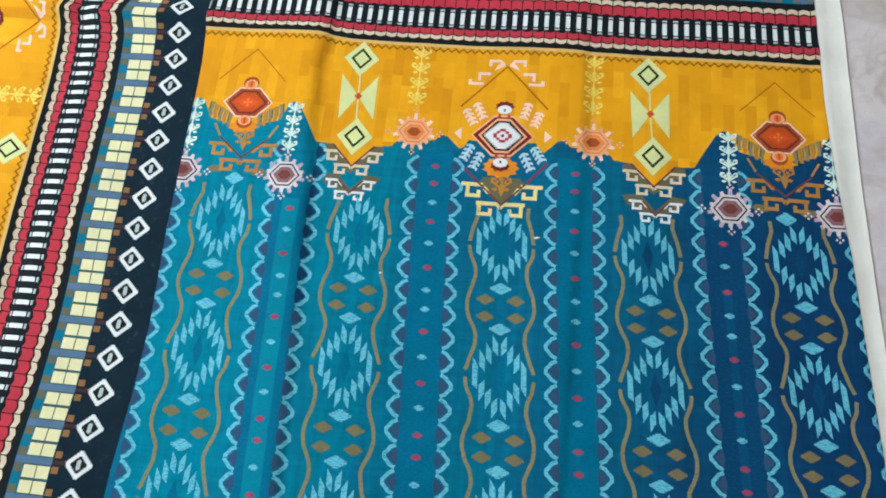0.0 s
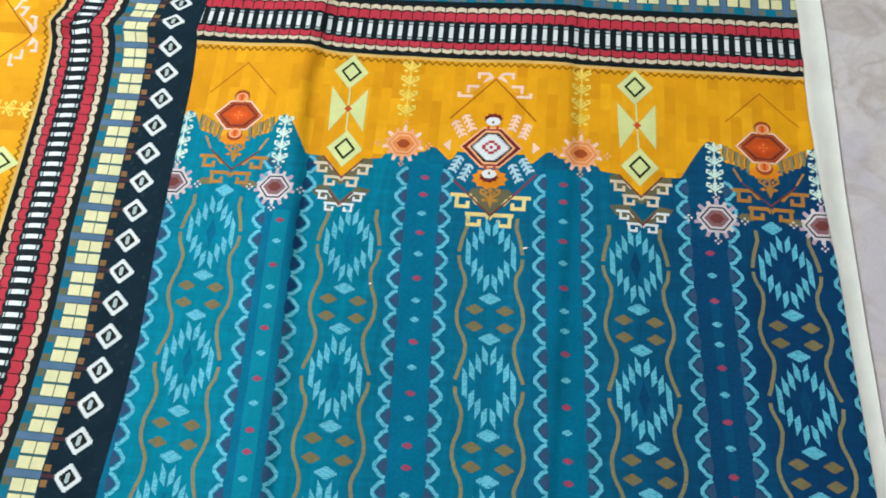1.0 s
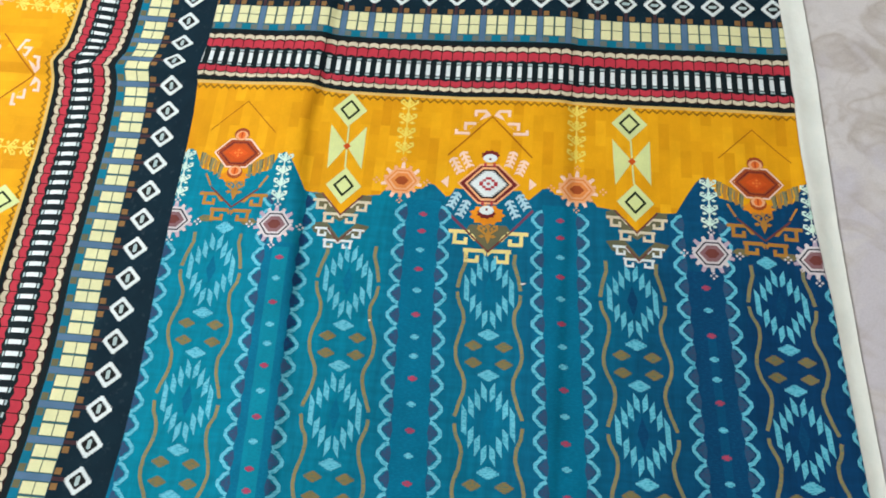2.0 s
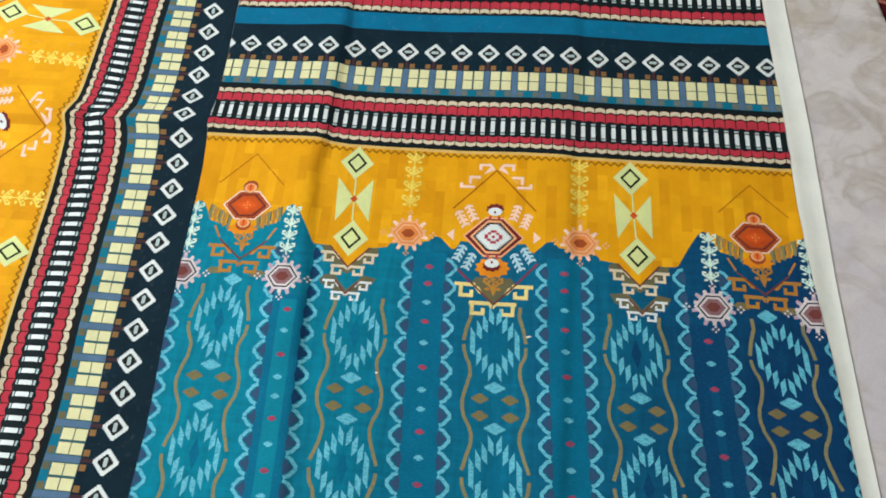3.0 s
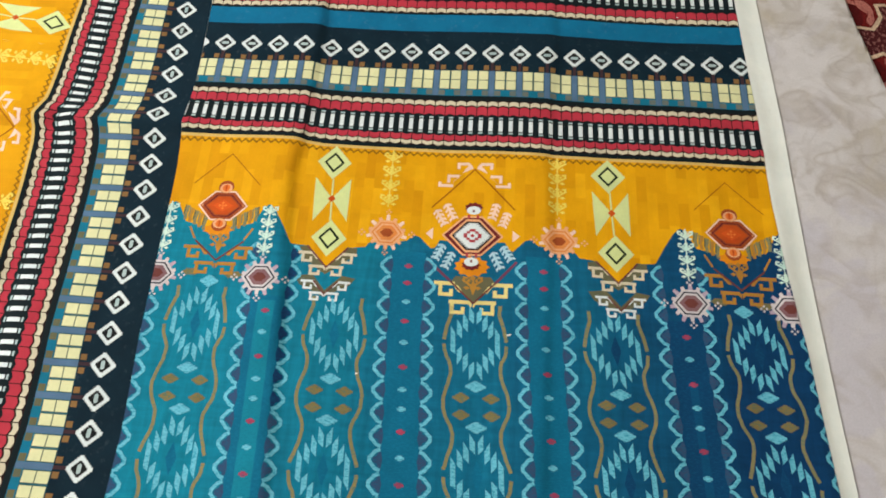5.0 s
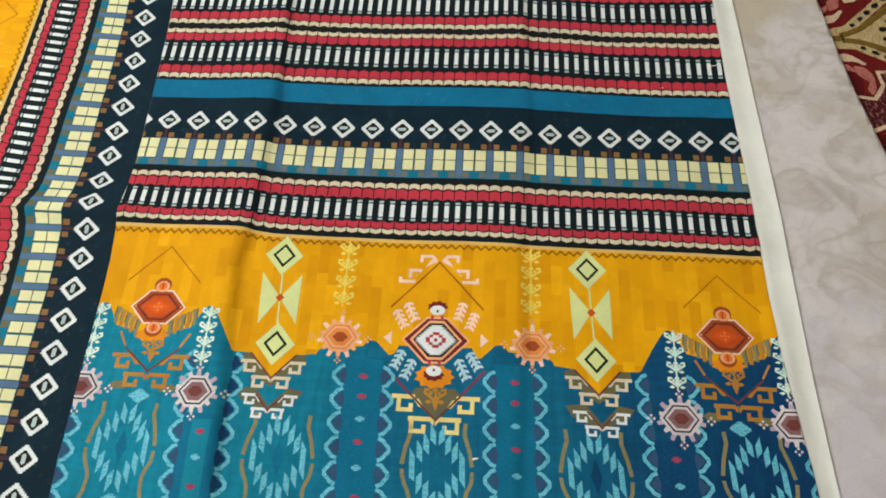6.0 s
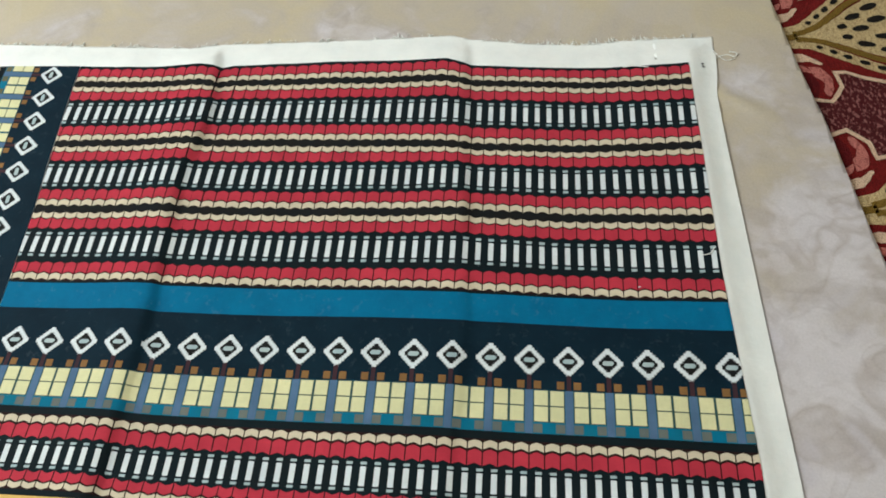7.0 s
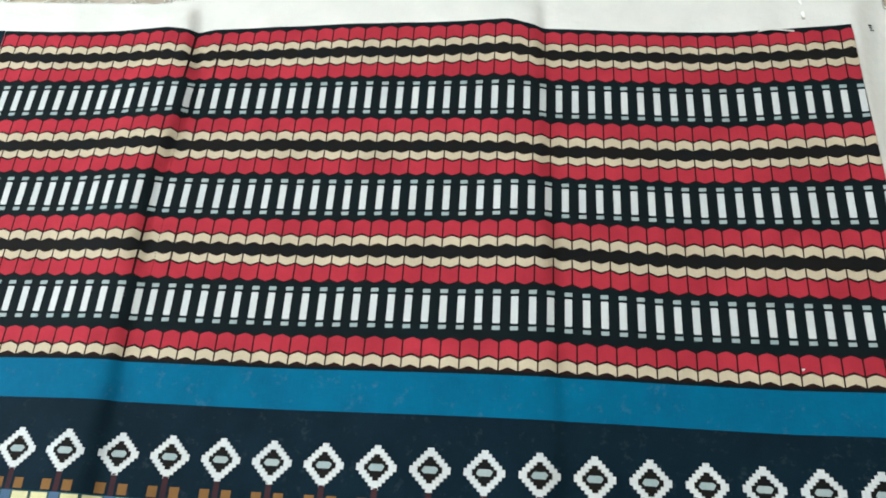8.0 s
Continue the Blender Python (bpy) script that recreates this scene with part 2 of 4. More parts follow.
GROUND = -0.016
bm = bmesh.new()
box(bm, -1.9, 2.8, -2.6, 2.9, GROUND - 0.1, GROUND)
tagged(from_bm("floor", bm, FLOORING), "plain grey floor under the carpet", "floor", kind="structure")
bm = bmesh.new()
box(bm, -1.9, 2.8, -2.6, 2.9, 2.7, 2.8)
tagged(from_bm("ceiling", bm, CEILING), "plain off-white painted ceiling of the room", "ceiling", kind="structure")
wall("wall_west", [(-1.9, -1.75, -2.6, -0.7, GROUND, 2.7), (-1.9, -1.75, 0.9, 2.9, GROUND, 2.7),
                   (-1.9, -1.75, -0.7, 0.9, GROUND, 0.9), (-1.9, -1.75, -0.7, 0.9, 2.3, 2.7)], "plain off-white wall with a window opening")
wall("wall_east", [(2.65, 2.8, -2.6, 2.9, GROUND, 2.7)], "plain off-white painted wall of the room")
wall("wall_south", [(-1.75, 2.65, -2.6, -2.45, GROUND, 2.7)], "plain off-white painted wall behind the viewer")
# unseen wall; its gap is made up to let the north fill lamp in
wall("wall_north", [(-1.75, -0.15, 2.65, 2.8, GROUND, 2.7), (1.35, 2.65, 2.65, 2.8, GROUND, 2.7), (-0.15, 1.35, 2.65, 2.8, 2.15, 2.7)],
     "plain off-white wall with an opening added for the fill lamp")


# ---- drape of the fabric ----
def table(*pairs):
    xs, ys = [p[0] for p in pairs], [p[1] for p in pairs]
    return lambda x: float(np.interp(x, xs, ys))


# left edge of the big panel, right end of the print, outer edge of the selvedge, all over y
EDGE = table((-1.2, 0.005), (-0.54, 0.007), (-0.5, 0.009), (-0.462, 0.011), (-0.424, 0.011), (-0.385, 0.0115), (-0.347, 0.0095), (-0.308, 0.007), (-0.27, 0.0047), (-0.195, 0.003), (-0.157, 0.002), (-0.082, 0.0015), (-0.044, 0), (-0.003, -0.004), (0.022, -0.0062), (0.045, -0.0045), (0.1, -0.0035), (0.136, -0.0045), (0.174, -0.0065), (0.249, -0.0095), (0.322, -0.013), (0.37, -0.017), (0.444, -0.023), (0.526, -0.029), (0.7, -0.035))
RIGHT = table((-1.2, 0.83), (-0.6, 0.802), (-0.36, 0.784), (-0.24, 0.7745), (-0.134, 0.762), (-0.05, 0.7565), (0.04, 0.7545), (0.09, 0.7535), (0.195, 0.7475), (0.26, 0.744), (0.36, 0.7415), (0.55, 0.738), (0.7, 0.737))
SELVEDGE = table((-1.2, 0.842), (-0.6, 0.818), (-0.4, 0.8055), (-0.3, 0.799), (-0.15, 0.791), (0.0, 0.787), (0.06, 0.786), (0.21, 0.7785), (0.33, 0.773), (0.433, 0.768), (0.503, 0.766), (0.535, 0.770), (0.6, 0.7735), (0.7, 0.775))
# how far the weft rows stray from straight, row by row up the print, in millimetres over x
SWAY = (
    (0.11, table((-0.8, 0), (0.9, 0))),
    (0.21, table((-0.8, -1), (0.07, -1), (0.15, 0), (0.3, 0), (0.42, 0.8), (0.55, 1), (0.65, 0), (0.7, 1), (0.9, 1))),
    (0.285, table((-0.8, -2.8), (0.05, -2.8), (0.15, -1.6), (0.19, -0.8), (0.28, 0), (0.36, 1.2), (0.49, 2), (0.575, -0.5), (0.7, 0.2), (0.9, 0.2))),
    (0.365, table((-0.8, -2), (0.07, -2.3), (0.15, -0.7), (0.26, 0.9), (0.36, 1.2), (0.448, 2.9), (0.5, 2.7), (0.58, 2.2), (0.71, 4.8), (0.9, 5))),
    (0.411, table((-0.8, -3), (0.005, -3), (0.056, -1.5), (0.107, 0.4), (0.147, 1.6), (0.2, 3.2), (0.26, 4.5), (0.35, 3.7), (0.4, 3.7), (0.447, 2.5), (0.472, 0.8), (0.58, 0.7), (0.63, 1.9), (0.716, 6.4), (0.9, 6.5))),
    (0.457, table((-0.8, -2.4), (-0.01, -2.2), (0.095, -0.1), (0.15, 2.9), (0.2, 4.8), (0.3, 6), (0.4, 6.3), (0.447, 6.6), (0.472, 4.7), (0.54, 3.2), (0.633, 2.6), (0.68, 5.3), (0.723, 6.6), (0.9, 6.6))),
    (0.503, table((-0.8, 0.5), (-0.02, 0.5), (0.03, -1.5), (0.084, 0.2), (0.137, 1.8), (0.158, -0.8), (0.172, 4.8), (0.24, 7.3), (0.34, 8.9), (0.394, 10.8), (0.446, 12.3), (0.47, 7.2), (0.54, 5.4), (0.637, 4.6), (0.684, 7), (0.731, 9), (0.9, 9))),
    (0.534, table((-0.8, 1), (-0.035, 1), (0.021, -1.5), (0.076, -0.2), (0.13, 2.3), (0.158, -0.5), (0.172, 4), (0.236, 7), (0.34, 10.8), (0.4, 11.5), (0.444, 14.2), (0.472, 6), (0.54, 2.8), (0.64, 1.6), (0.688, 4.9), (0.735, 7.3), (0.9, 7.5))),
)
HEM = table((-0.8, 0.58), (-0.141, 0.576), (0.0, 0.573), (0.11, 0.572), (0.15, 0.579), (0.232, 0.583), (0.318, 0.588), (0.447, 0.598), (0.469, 0.592), (0.55, 0.584), (0.616, 0.583), (0.663, 0.591), (0.778, 0.599))
PRINT_TOP, LOW, FAR_LEFT = 0.5338, -1.05, -0.75


def level(x, v):
    """World y of the print's height v at x: the weft runs a little askew towards the cut end."""
    tuck = 0.004 * min(max((0.185 - x) / 0.04, 0.0), 1.0) * min(max(1 - v / 0.15, 0.0), 1.0) * min(max(1 + v / 0.06, 0.0), 1.0)
    if v <= 0:
        return v + tuck
    stray = 0.0
    if v >= SWAY[-1][0]:
        stray = SWAY[-1][1](x)
    else:
        for (v0, low), (v1, high) in zip(SWAY, SWAY[1:]):
            if v0 <= v < v1:
                stray = low(x) + (high(x) - low(x)) * (v - v0) / (v1 - v0)
    return v * (1 + 0.022 * x) + 0.001 * stray + tuck


def bell(d, wide):
    return math.exp(-(d / wide) ** 2)


def ridge(d, rise, near, far):
    """A pressed fold: a slow rise on one side, a quick fall on the other."""
    return rise * (bell(d, near) if d < 0 else bell(d, far))


FOLD_ONE = table((-1.2, 0.21), (-0.53, 0.186), (-0.385, 0.178), (-0.25, 0.168), (-0.05, 0.150), (0.0, 0.156), (0.13, 0.159), (0.23, 0.157), (0.31, 0.154), (0.37, 0.150), (0.46, 0.164), (0.57, 0.147))
FOLD_TWO = table((-1.2, 0.46), (-0.23, 0.478), (-0.09, 0.482), (0.0, 0.476), (0.15, 0.486), (0.2, 0.487), (0.4, 0.476), (0.6, 0.467))


def crease(d, rise, near, drop):
    """A pressed crease at d = 0: the cloth climbs slowly, then bends down and breaks off."""
    if d > 0:
        return 0.12 * rise * bell(d, 0.004)
    if d > -drop:
        return rise * (1 - 0.88 * ((d + drop) / drop) ** 2)
    return rise * bell(d + drop, near)


def height(x, y):
    z = 0.0045
    z += 0.0045 * noise.noise((x * 5.0, y * 3.2, 0.3)) + 0.0012 * noise.noise((x * 16, y * 9, 4.0)) + 0.0004 * noise.noise((x * 45, y * 30, 8.0))
    z += crease(x - FOLD_ONE(y) - 0.005, 0.0076, 0.05, 0.014) * (0.75 + 0.3 * noise.noise((1.0, y * 6, 0)))
    z += crease(x - FOLD_TWO(y) - 0.005, 0.0044, 0.05, 0.013) * (0.7 + 0.45 * noise.noise((3.0, y * 7, 0)))
    across = min(max((0.06 - x) / 0.1, 0.0), 1.0)
    z += across * ridge(y - 0.018 - 0.02 * (x + 0.1), 0.0075, 0.012, 0.03)
    z -= 0.0060 * bell(x - EDGE(y) + 0.170, 0.013) * (1.0 if y < 0.03 else 0.3)
    z += 0.0016 * bell(y - 0.012 - 0.01 * x, 0.012) * min(max((x + 0.02) * 20, 0), 1)
    z += 0.0015 * bell(x - RIGHT(y), 0.01)
    rim = min(SELVEDGE(y) - x, HEM(x) - y)
    k = min(max(rim / 0.03, 0.0), 1.0)
    k = k * k * (3 - 2 * k)
    return max(0.0006 + 0.0012 * k, 0.0011 + (z - 0.0011) * (0.06 + 0.94 * k))


CELL = 0.004
GX, GY = int(round((0.86 - FAR_LEFT) / CELL)), int(round((0.66 - LOW) / CELL))
HEIGHTS = np.array([[height(FAR_LEFT + i * CELL, LOW + j * CELL) for j in range(GY + 1)] for i in range(GX + 1)])


def lift(x, y):
    """Height and normal of the fabric on its 4 mm net."""
    fx, fy = (x - FAR_LEFT) / CELL, (y - LOW) / CELL
    i, j = min(max(int(fx), 0), GX - 1), min(max(int(fy), 0), GY - 1)
    s, t = min(max(fx - i, 0.0), 1.0), min(max(fy - j, 0.0), 1.0)
    a, b, c, d = HEIGHTS[i, j], HEIGHTS[i + 1, j], HEIGHTS[i, j + 1], HEIGHTS[i + 1, j + 1]
    return a * (1 - s) * (1 - t) + b * s * (1 - t) + c * (1 - s) * t + d * s * t


SLOPE_X, SLOPE_Y = np.gradient(HEIGHTS, CELL)


def normal(x, y):
    fx, fy = (x - FAR_LEFT) / CELL, (y - LOW) / CELL
    i, j = min(max(int(fx), 0), GX - 1), min(max(int(fy), 0), GY - 1)
    s, t = min(max(fx - i, 0.0), 1.0), min(max(fy - j, 0.0), 1.0)
    w = ((1 - s) * (1 - t), s * (1 - t), (1 - s) * t, s * t)
    at = ((i, j), (i + 1, j), (i, j + 1), (i + 1, j + 1))
    return Vector((-sum(k * SLOPE_X[p] for k, p in zip(w, at)), -sum(k * SLOPE_Y[p] for k, p in zip(w, at)), 1.0)).normalized()


def cut(points, axis, value, keep_above):
    """Clip a convex polygon by one grid line."""
    out = []
    for k, p in enumerate(points):
        q = points[k - 1]
        pin, qin = (p[axis] >= value) == keep_above or p[axis] == value, (q[axis] >= value) == keep_above or q[axis] == value
        if pin != qin:
            f = (value - q[axis]) / (p[axis] - q[axis])
            out.append((q[0] + f * (p[0] - q[0]), q[1] + f * (p[1] - q[1])))
        if pin:
            out.append(p)
    return out


def slices(points, axis, origin):
    lo, hi = min(p[axis] for p in points), max(p[axis] for p in points)
    first, last = int(math.floor((lo - origin) / CELL + 1e-6)), int(math.ceil((hi - origin) / CELL - 1e-6))
    rest = points
    for k in range(first + 1, last):
        line = origin + k * CELL
        low, rest = cut(rest, axis, line, False), cut(rest, axis, line, True)
        if len(low) > 2:
            yield low
        if len(rest) < 3:
            return
    yield rest


def area(points):
    return 0.5 * sum(points[k - 1][0] * p[1] - p[0] * points[k - 1][1] for k, p in enumerate(points))


def convex(points):
    turn = 0
    for k in range(len(points)):
        a, b, c = points[k - 2], points[k - 1], points[k]
        z = (b[0] - a[0]) * (c[1] - b[1]) - (b[1] - a[1]) * (c[0] - b[0])
        if abs(z) < 1e-12:
            continue
        if turn and (z > 0) != (turn > 0):
            return False
        turn = z
    return True


LAYER = 0.00006
from mathutils import geometry


def lay(name, shapes, place, parent, label="", limit=None, kind=""):
    """One printed piece: shapes are (outline, colour, layer); place maps them onto the floor plan; the mesh follows the drape."""
    verts, faces, slots, mats, seen = [], [], [], [], {}
    for outline, colour, layer in shapes:
        pts = [place(a, p) for a, p in outline]
        whole = abs(area(pts))
        if limit:
            pts = [limit(x, y) for x, y in pts]
        if abs(area(pts)) < max(1e-9, 0.04 * whole):
            continue
        if convex(pts):
            pieces = [pts]
        else:
            pieces = [[pts[i] for i in tri] for tri in geometry.tessellate_polygon([[Vector((x, y, 0)) for x, y in pts]])]
        if colour not in mats:
            mats.append(colour)
        for piece in pieces:
            if abs(area(piece)) < 1e-10:
                continue
            if area(piece) < 0:
                piece = piece[::-1]
            for column in slices(piece, 0, FAR_LEFT):
                for cell in slices(column, 1, LOW):
                    ids = []
                    for x, y in cell:
                        key = (round(x * 2e5), round(y * 2e5), layer)
                        if key not in seen:
                            seen[key] = len(verts)
                            verts.append((x, y, lift(x, y) + layer * LAYER))
                        if seen[key] not in ids:
                            ids.append(seen[key])
                    if len(ids) > 2:
                        faces.append(ids)
                        slots.append(mats.index(colour))
    if not faces:
        return None
    mesh = bpy.data.meshes.new(name)
    mesh.from_pydata(verts, [], faces)
    for colour in mats:
        mesh.materials.append(M[colour])
    mesh.polygons.foreach_set("material_index", slots)
    mesh.polygons.foreach_set("use_smooth", [True] * len(faces))
    mesh.normals_split_custom_set_from_vertices([normal(v[0], v[1]) for v in verts])
    ob = new(name, mesh)
    ob.parent = parent
    return tagged(ob, label, kind=kind)


# ---- outlines in the plane; lengths in millimetres for motifs ----
def rect(x0, x1, y0, y1):
    return [(x0, y0), (x1, y0), (x1, y1), (x0, y1)]


def rhomb(x, y, w, h):
    return [(x - w, y), (x, y - h), (x + w, y), (x, y + h)]


def stepped(x, y, w, h, steps):
    """A lozenge with a stair edge, as in cross-stitch."""
    quarter = []
    for k in range(steps):
        quarter += [(w * (steps - k) / steps, h * k / steps), (w * (steps - k) / steps, h * (k + 1) / steps)]
    quarter = [(a + 0.0, min(b, h)) for a, b in quarter]
    out = quarter + [(-a, b) for a, b in quarter[::-1]] + [(-a, -b) for a, b in quarter] + [(a, -b) for a, b in quarter[::-1]]
    clean = []
    for p in out:
        if not clean or abs(p[0] - clean[-1][0]) + abs(p[1] - clean[-1][1]) > 1e-9:
            clean.append(p)
    if abs(clean[0][0] - clean[-1][0]) + abs(clean[0][1] - clean[-1][1]) < 1e-9:
        clean.pop()
    return [(x + a, y + b) for a, b in clean]


def hexagon(x, y, w, h, flat=0.32):
    return [(x - w, y), (x - w * flat, y - h), (x + w * flat, y - h), (x + w, y), (x + w * flat, y + h), (x - w * flat, y + h)]


def round_(x, y, w, h, n=10):
    return [(x + w * math.cos(2 * math.pi * k / n), y + h * math.sin(2 * math.pi * k / n)) for k in range(n)]


def burst(x, y, w, h, n, depth):
    """A toothed oval."""
    return [(x + w * (1 - depth * (k % 2)) * math.cos(math.pi * k / n), y + h * (1 - depth * (k % 2)) * math.sin(math.pi * k / n)) for k in range(2 * n)]


def stroke(points, wide):
    """A mitred ribbon along a polyline, as one quad a stretch."""
    side = []
    for k, p in enumerate(points):
        a, b = points[max(k - 1, 0)], points[min(k + 1, len(points) - 1)]
        d1 = Vector((p[0] - a[0], p[1] - a[1])) if k else Vector((b[0] - p[0], b[1] - p[1]))
        d2 = Vector((b[0] - p[0], b[1] - p[1])) if k < len(points) - 1 else d1
        d1, d2 = d1.normalized(), d2.normalized()
        n1, n2 = Vector((-d1.y, d1.x)), Vector((-d2.y, d2.x))
        m = n1 + n2
        m = m / max(m.length, 1e-6)
        reach = wide / 2 / max(m.dot(n1), 0.45)
        side.append((m.x * reach, m.y * reach))
    out = []
    for k in range(len(points) - 1):
        (ax, ay), (bx, by), (sx, sy), (tx, ty) = points[k], points[k + 1], side[k], side[k + 1]
        out.append([(ax + sx, ay + sy), (ax - sx, ay - sy), (bx - tx, by - ty), (bx + tx, by + ty)])
    return out


def both(outlines, axis=0.0):
    return outlines + [[(2 * axis - a, b) for a, b in o[::-1]] for o in outlines]


def ink(outlines, colour, layer):
    return [(o, colour, layer) for o in outlines]


def spray(x, y, high, size, tilt=38):
    """One pair of curled leaves of a vine, with a bud on top."""
    out = []
    for s in (-1, 1):
        out += stroke([(x + s * 0.8, y - 0.25 * high), (x + s * size * 0.55, y - 0.02 * high), (x + s * size, y + 0.14 * high), (x + s * size * 0.95, y + 0.34 * high),
                       (x + s * size * 0.55, y + 0.30 * high)], 0.24 * size)
        out += [rhomb(x + s * size * 0.62, y - 0.33 * high, size * 0.36, high * 0.12), rhomb(x + s * size * 0.42, y + 0.14 * high, size * 0.22, high * 0.12)]
    return out + [rhomb(x, y + 0.3 * high, size * 0.32, high * 0.2)]


def cross(x, y, r):
    return [rhomb(x + a, y + b, r * 0.55, r * 0.55) for a, b in ((r, 0), (-r, 0), (0, r), (0, -r))]


def feather(x0, y0, x1, y1, size):
    d = Vector((x1 - x0, y1 - y0))
    n = Vector((-d.y, d.x)).normalized()
    out = stroke([(x0, y0), (x1, y1)], size * 0.55)
    for k in range(4):
        c = Vector((x0, y0)) + d * (0.06 + 0.27 * k)
        u = d.normalized()
        for s in (-1, 1):
            a, b = c + n * s * size * 0.18, c + n * s * size * 0.9 + u * size * 0.45
            out.append([tuple(a - u * size * 0.22), tuple(b - u * size * 0.3), tuple(b + u * size * 0.3), tuple(a + u * size * 0.26)])
    return out


def smooth(points, n=6):
    """A curve through the points."""
    out = []
    for k in range(len(points) - 1):
        p0, p1, p2, p3 = (Vector(points[min(max(i, 0), len(points) - 1)]) for i in (k - 1, k, k + 1, k + 2))
        for j in range(n):
            t = j / n
            out.append(tuple(0.5 * ((2 * p1) + (p2 - p0) * t + (2 * p0 - 5 * p1 + 4 * p2 - p3) * t * t + (3 * p1 - p0 - 3 * p2 + p3) * t ** 3)))
    return out + [tuple(points[-1])]


def key_hooks(x, y, s):
    """Key-pattern hooks on both arms of a V whose tip is at (x, y)."""
    one = stroke([(-47, 25), (-22, 25)], 4.8) + stroke([(-39, 25), (-39, 11), (-26, 11), (-26, 18)], 4.5)
    one += stroke([(-28, 2), (-2.5, 2)], 4.8) + stroke([(-24, 2), (-24, -11), (-11, -11), (-11, -4)], 4.5)
    one += [[(-24, 23), (-18, 23), (-12, 14), (-17, 14)], [(-5, 0), (-1, -5), (0, 3)]]
    return [[(x + s * a, y + s * b) for a, b in o] for o in both(one)]


def motif(place, x, y):
    """A motif's own frame: millimetres round (x, y) of the print."""
    return lambda a, b: place(x + a / 1000, y + b / 1000)


def eye_medallion():
    s = ink(stroke([(-53, 37), (-1, 94), (51, 37)], 1.8), "chevron", 4)
    hook = stroke([(-6, 97), (-10, 101.5), (-22, 101.5), (-22, 94)], 3.9) + [[(-17, 88), (-3, 95), (-6, 100), (-12, 96)]]
    hook += stroke([(-21, 83.5), (-34, 83.5), (-34, 74)], 3.9) + [[(-22, 81), (-15, 88), (-27, 77), (-31, 73)]] + stroke([(-28, 69.5), (-45, 69.5), (-45, 75)], 3.9)
    s += ink(both(hook, -1), "pink", 3)
    s += ink([hexagon(0, 0, 38, 27, 0.3)], "peach", 3) + ink([hexagon(0, 0, 35, 24.5, 0.3)], "maroon", 4) + ink([hexagon(0, 0, 29, 22.5, 0.28)], "peach", 5)
    s += ink([hexagon(0, 0, 25.5, 19.5, 0.3)], "ink", 6)
    teeth = [(-24, 0)]
    for k in range(1, 8):
        teeth += [(-24 + 2.5 * k + 2.2, 2.45 * k - 1.6), (-24 + 2.5 * k - 0.9, 2.45 * k)]
    ring = teeth + [(-a, b) for a, b in teeth[::-1]] + [(-a, -b) for a, b in teeth[1:]] + [(a, -b) for a, b in teeth[:0:-1]]
    s += ink([ring], "ivory", 7) + ink([stepped(0, 0, 11, 9, 3)], "rose", 8) + ink([stepped(0, 0, 6.5, 5.5, 2)], "ivory", 9) + ink([rhomb(0, 0, 2.6, 2.6)], "rose", 10)
    for k in (1, -1):
        s += ink([burst(0, 39 * k, 12, 7.5, 9, 0.2)], "maroon", 4) + ink([round_(0, 35 * k, 9, 6, 9)], "ivory", 5)
        s += ink([rect(-1.2, 1.2, 34 * k - 1.6, 34 * k + 1.6)], "maroon", 6) + ink(both([rect(4, 7, 26 * k - 2.5, 26 * k + 2.5)]), "rose", 7)
    s += ink([burst(1, -41, 22, 14, 11, 0.18)], "sun", 3) + ink([[(-23, -62), (5, -88), (31, -62), (24, -54), (-18, -54)]], "olive", 2)
    s += ink(spray(3, -62, 20, 11) + [rhomb(4, -68, 4, 10)], "leaf", 4)
    s += ink(stroke([(-52, -35), (-24, -61)], 3.2) + stroke([(31, -61), (55, -33)], 3.2), "mauve", 3)
    s += ink(stroke([(-24, -61), (5, -88), (31, -61)], 2.2), "umber", 5) + ink(key_hooks(4, -89, 1.0), "straw", 3)
    s += ink(both([[(-58, 1), (-49, 9), (-49, -7)]]), "pink", 3)
    for f in ((-47, 34, -35, 14), (-35, 43, -24, 22), (29, 45, 23, 24), (43, 33, 36, 14)):
        s += ink(feather(*f, 6.2), "pink", 3)
    for f in ((-35, -13, -44, -33), (-23, -23, -32, -44), (25, -21, 36, -43), (37, -13, 48, -31)):
        s += ink(feather(*f, 6.2), "frost", 3)
    return s


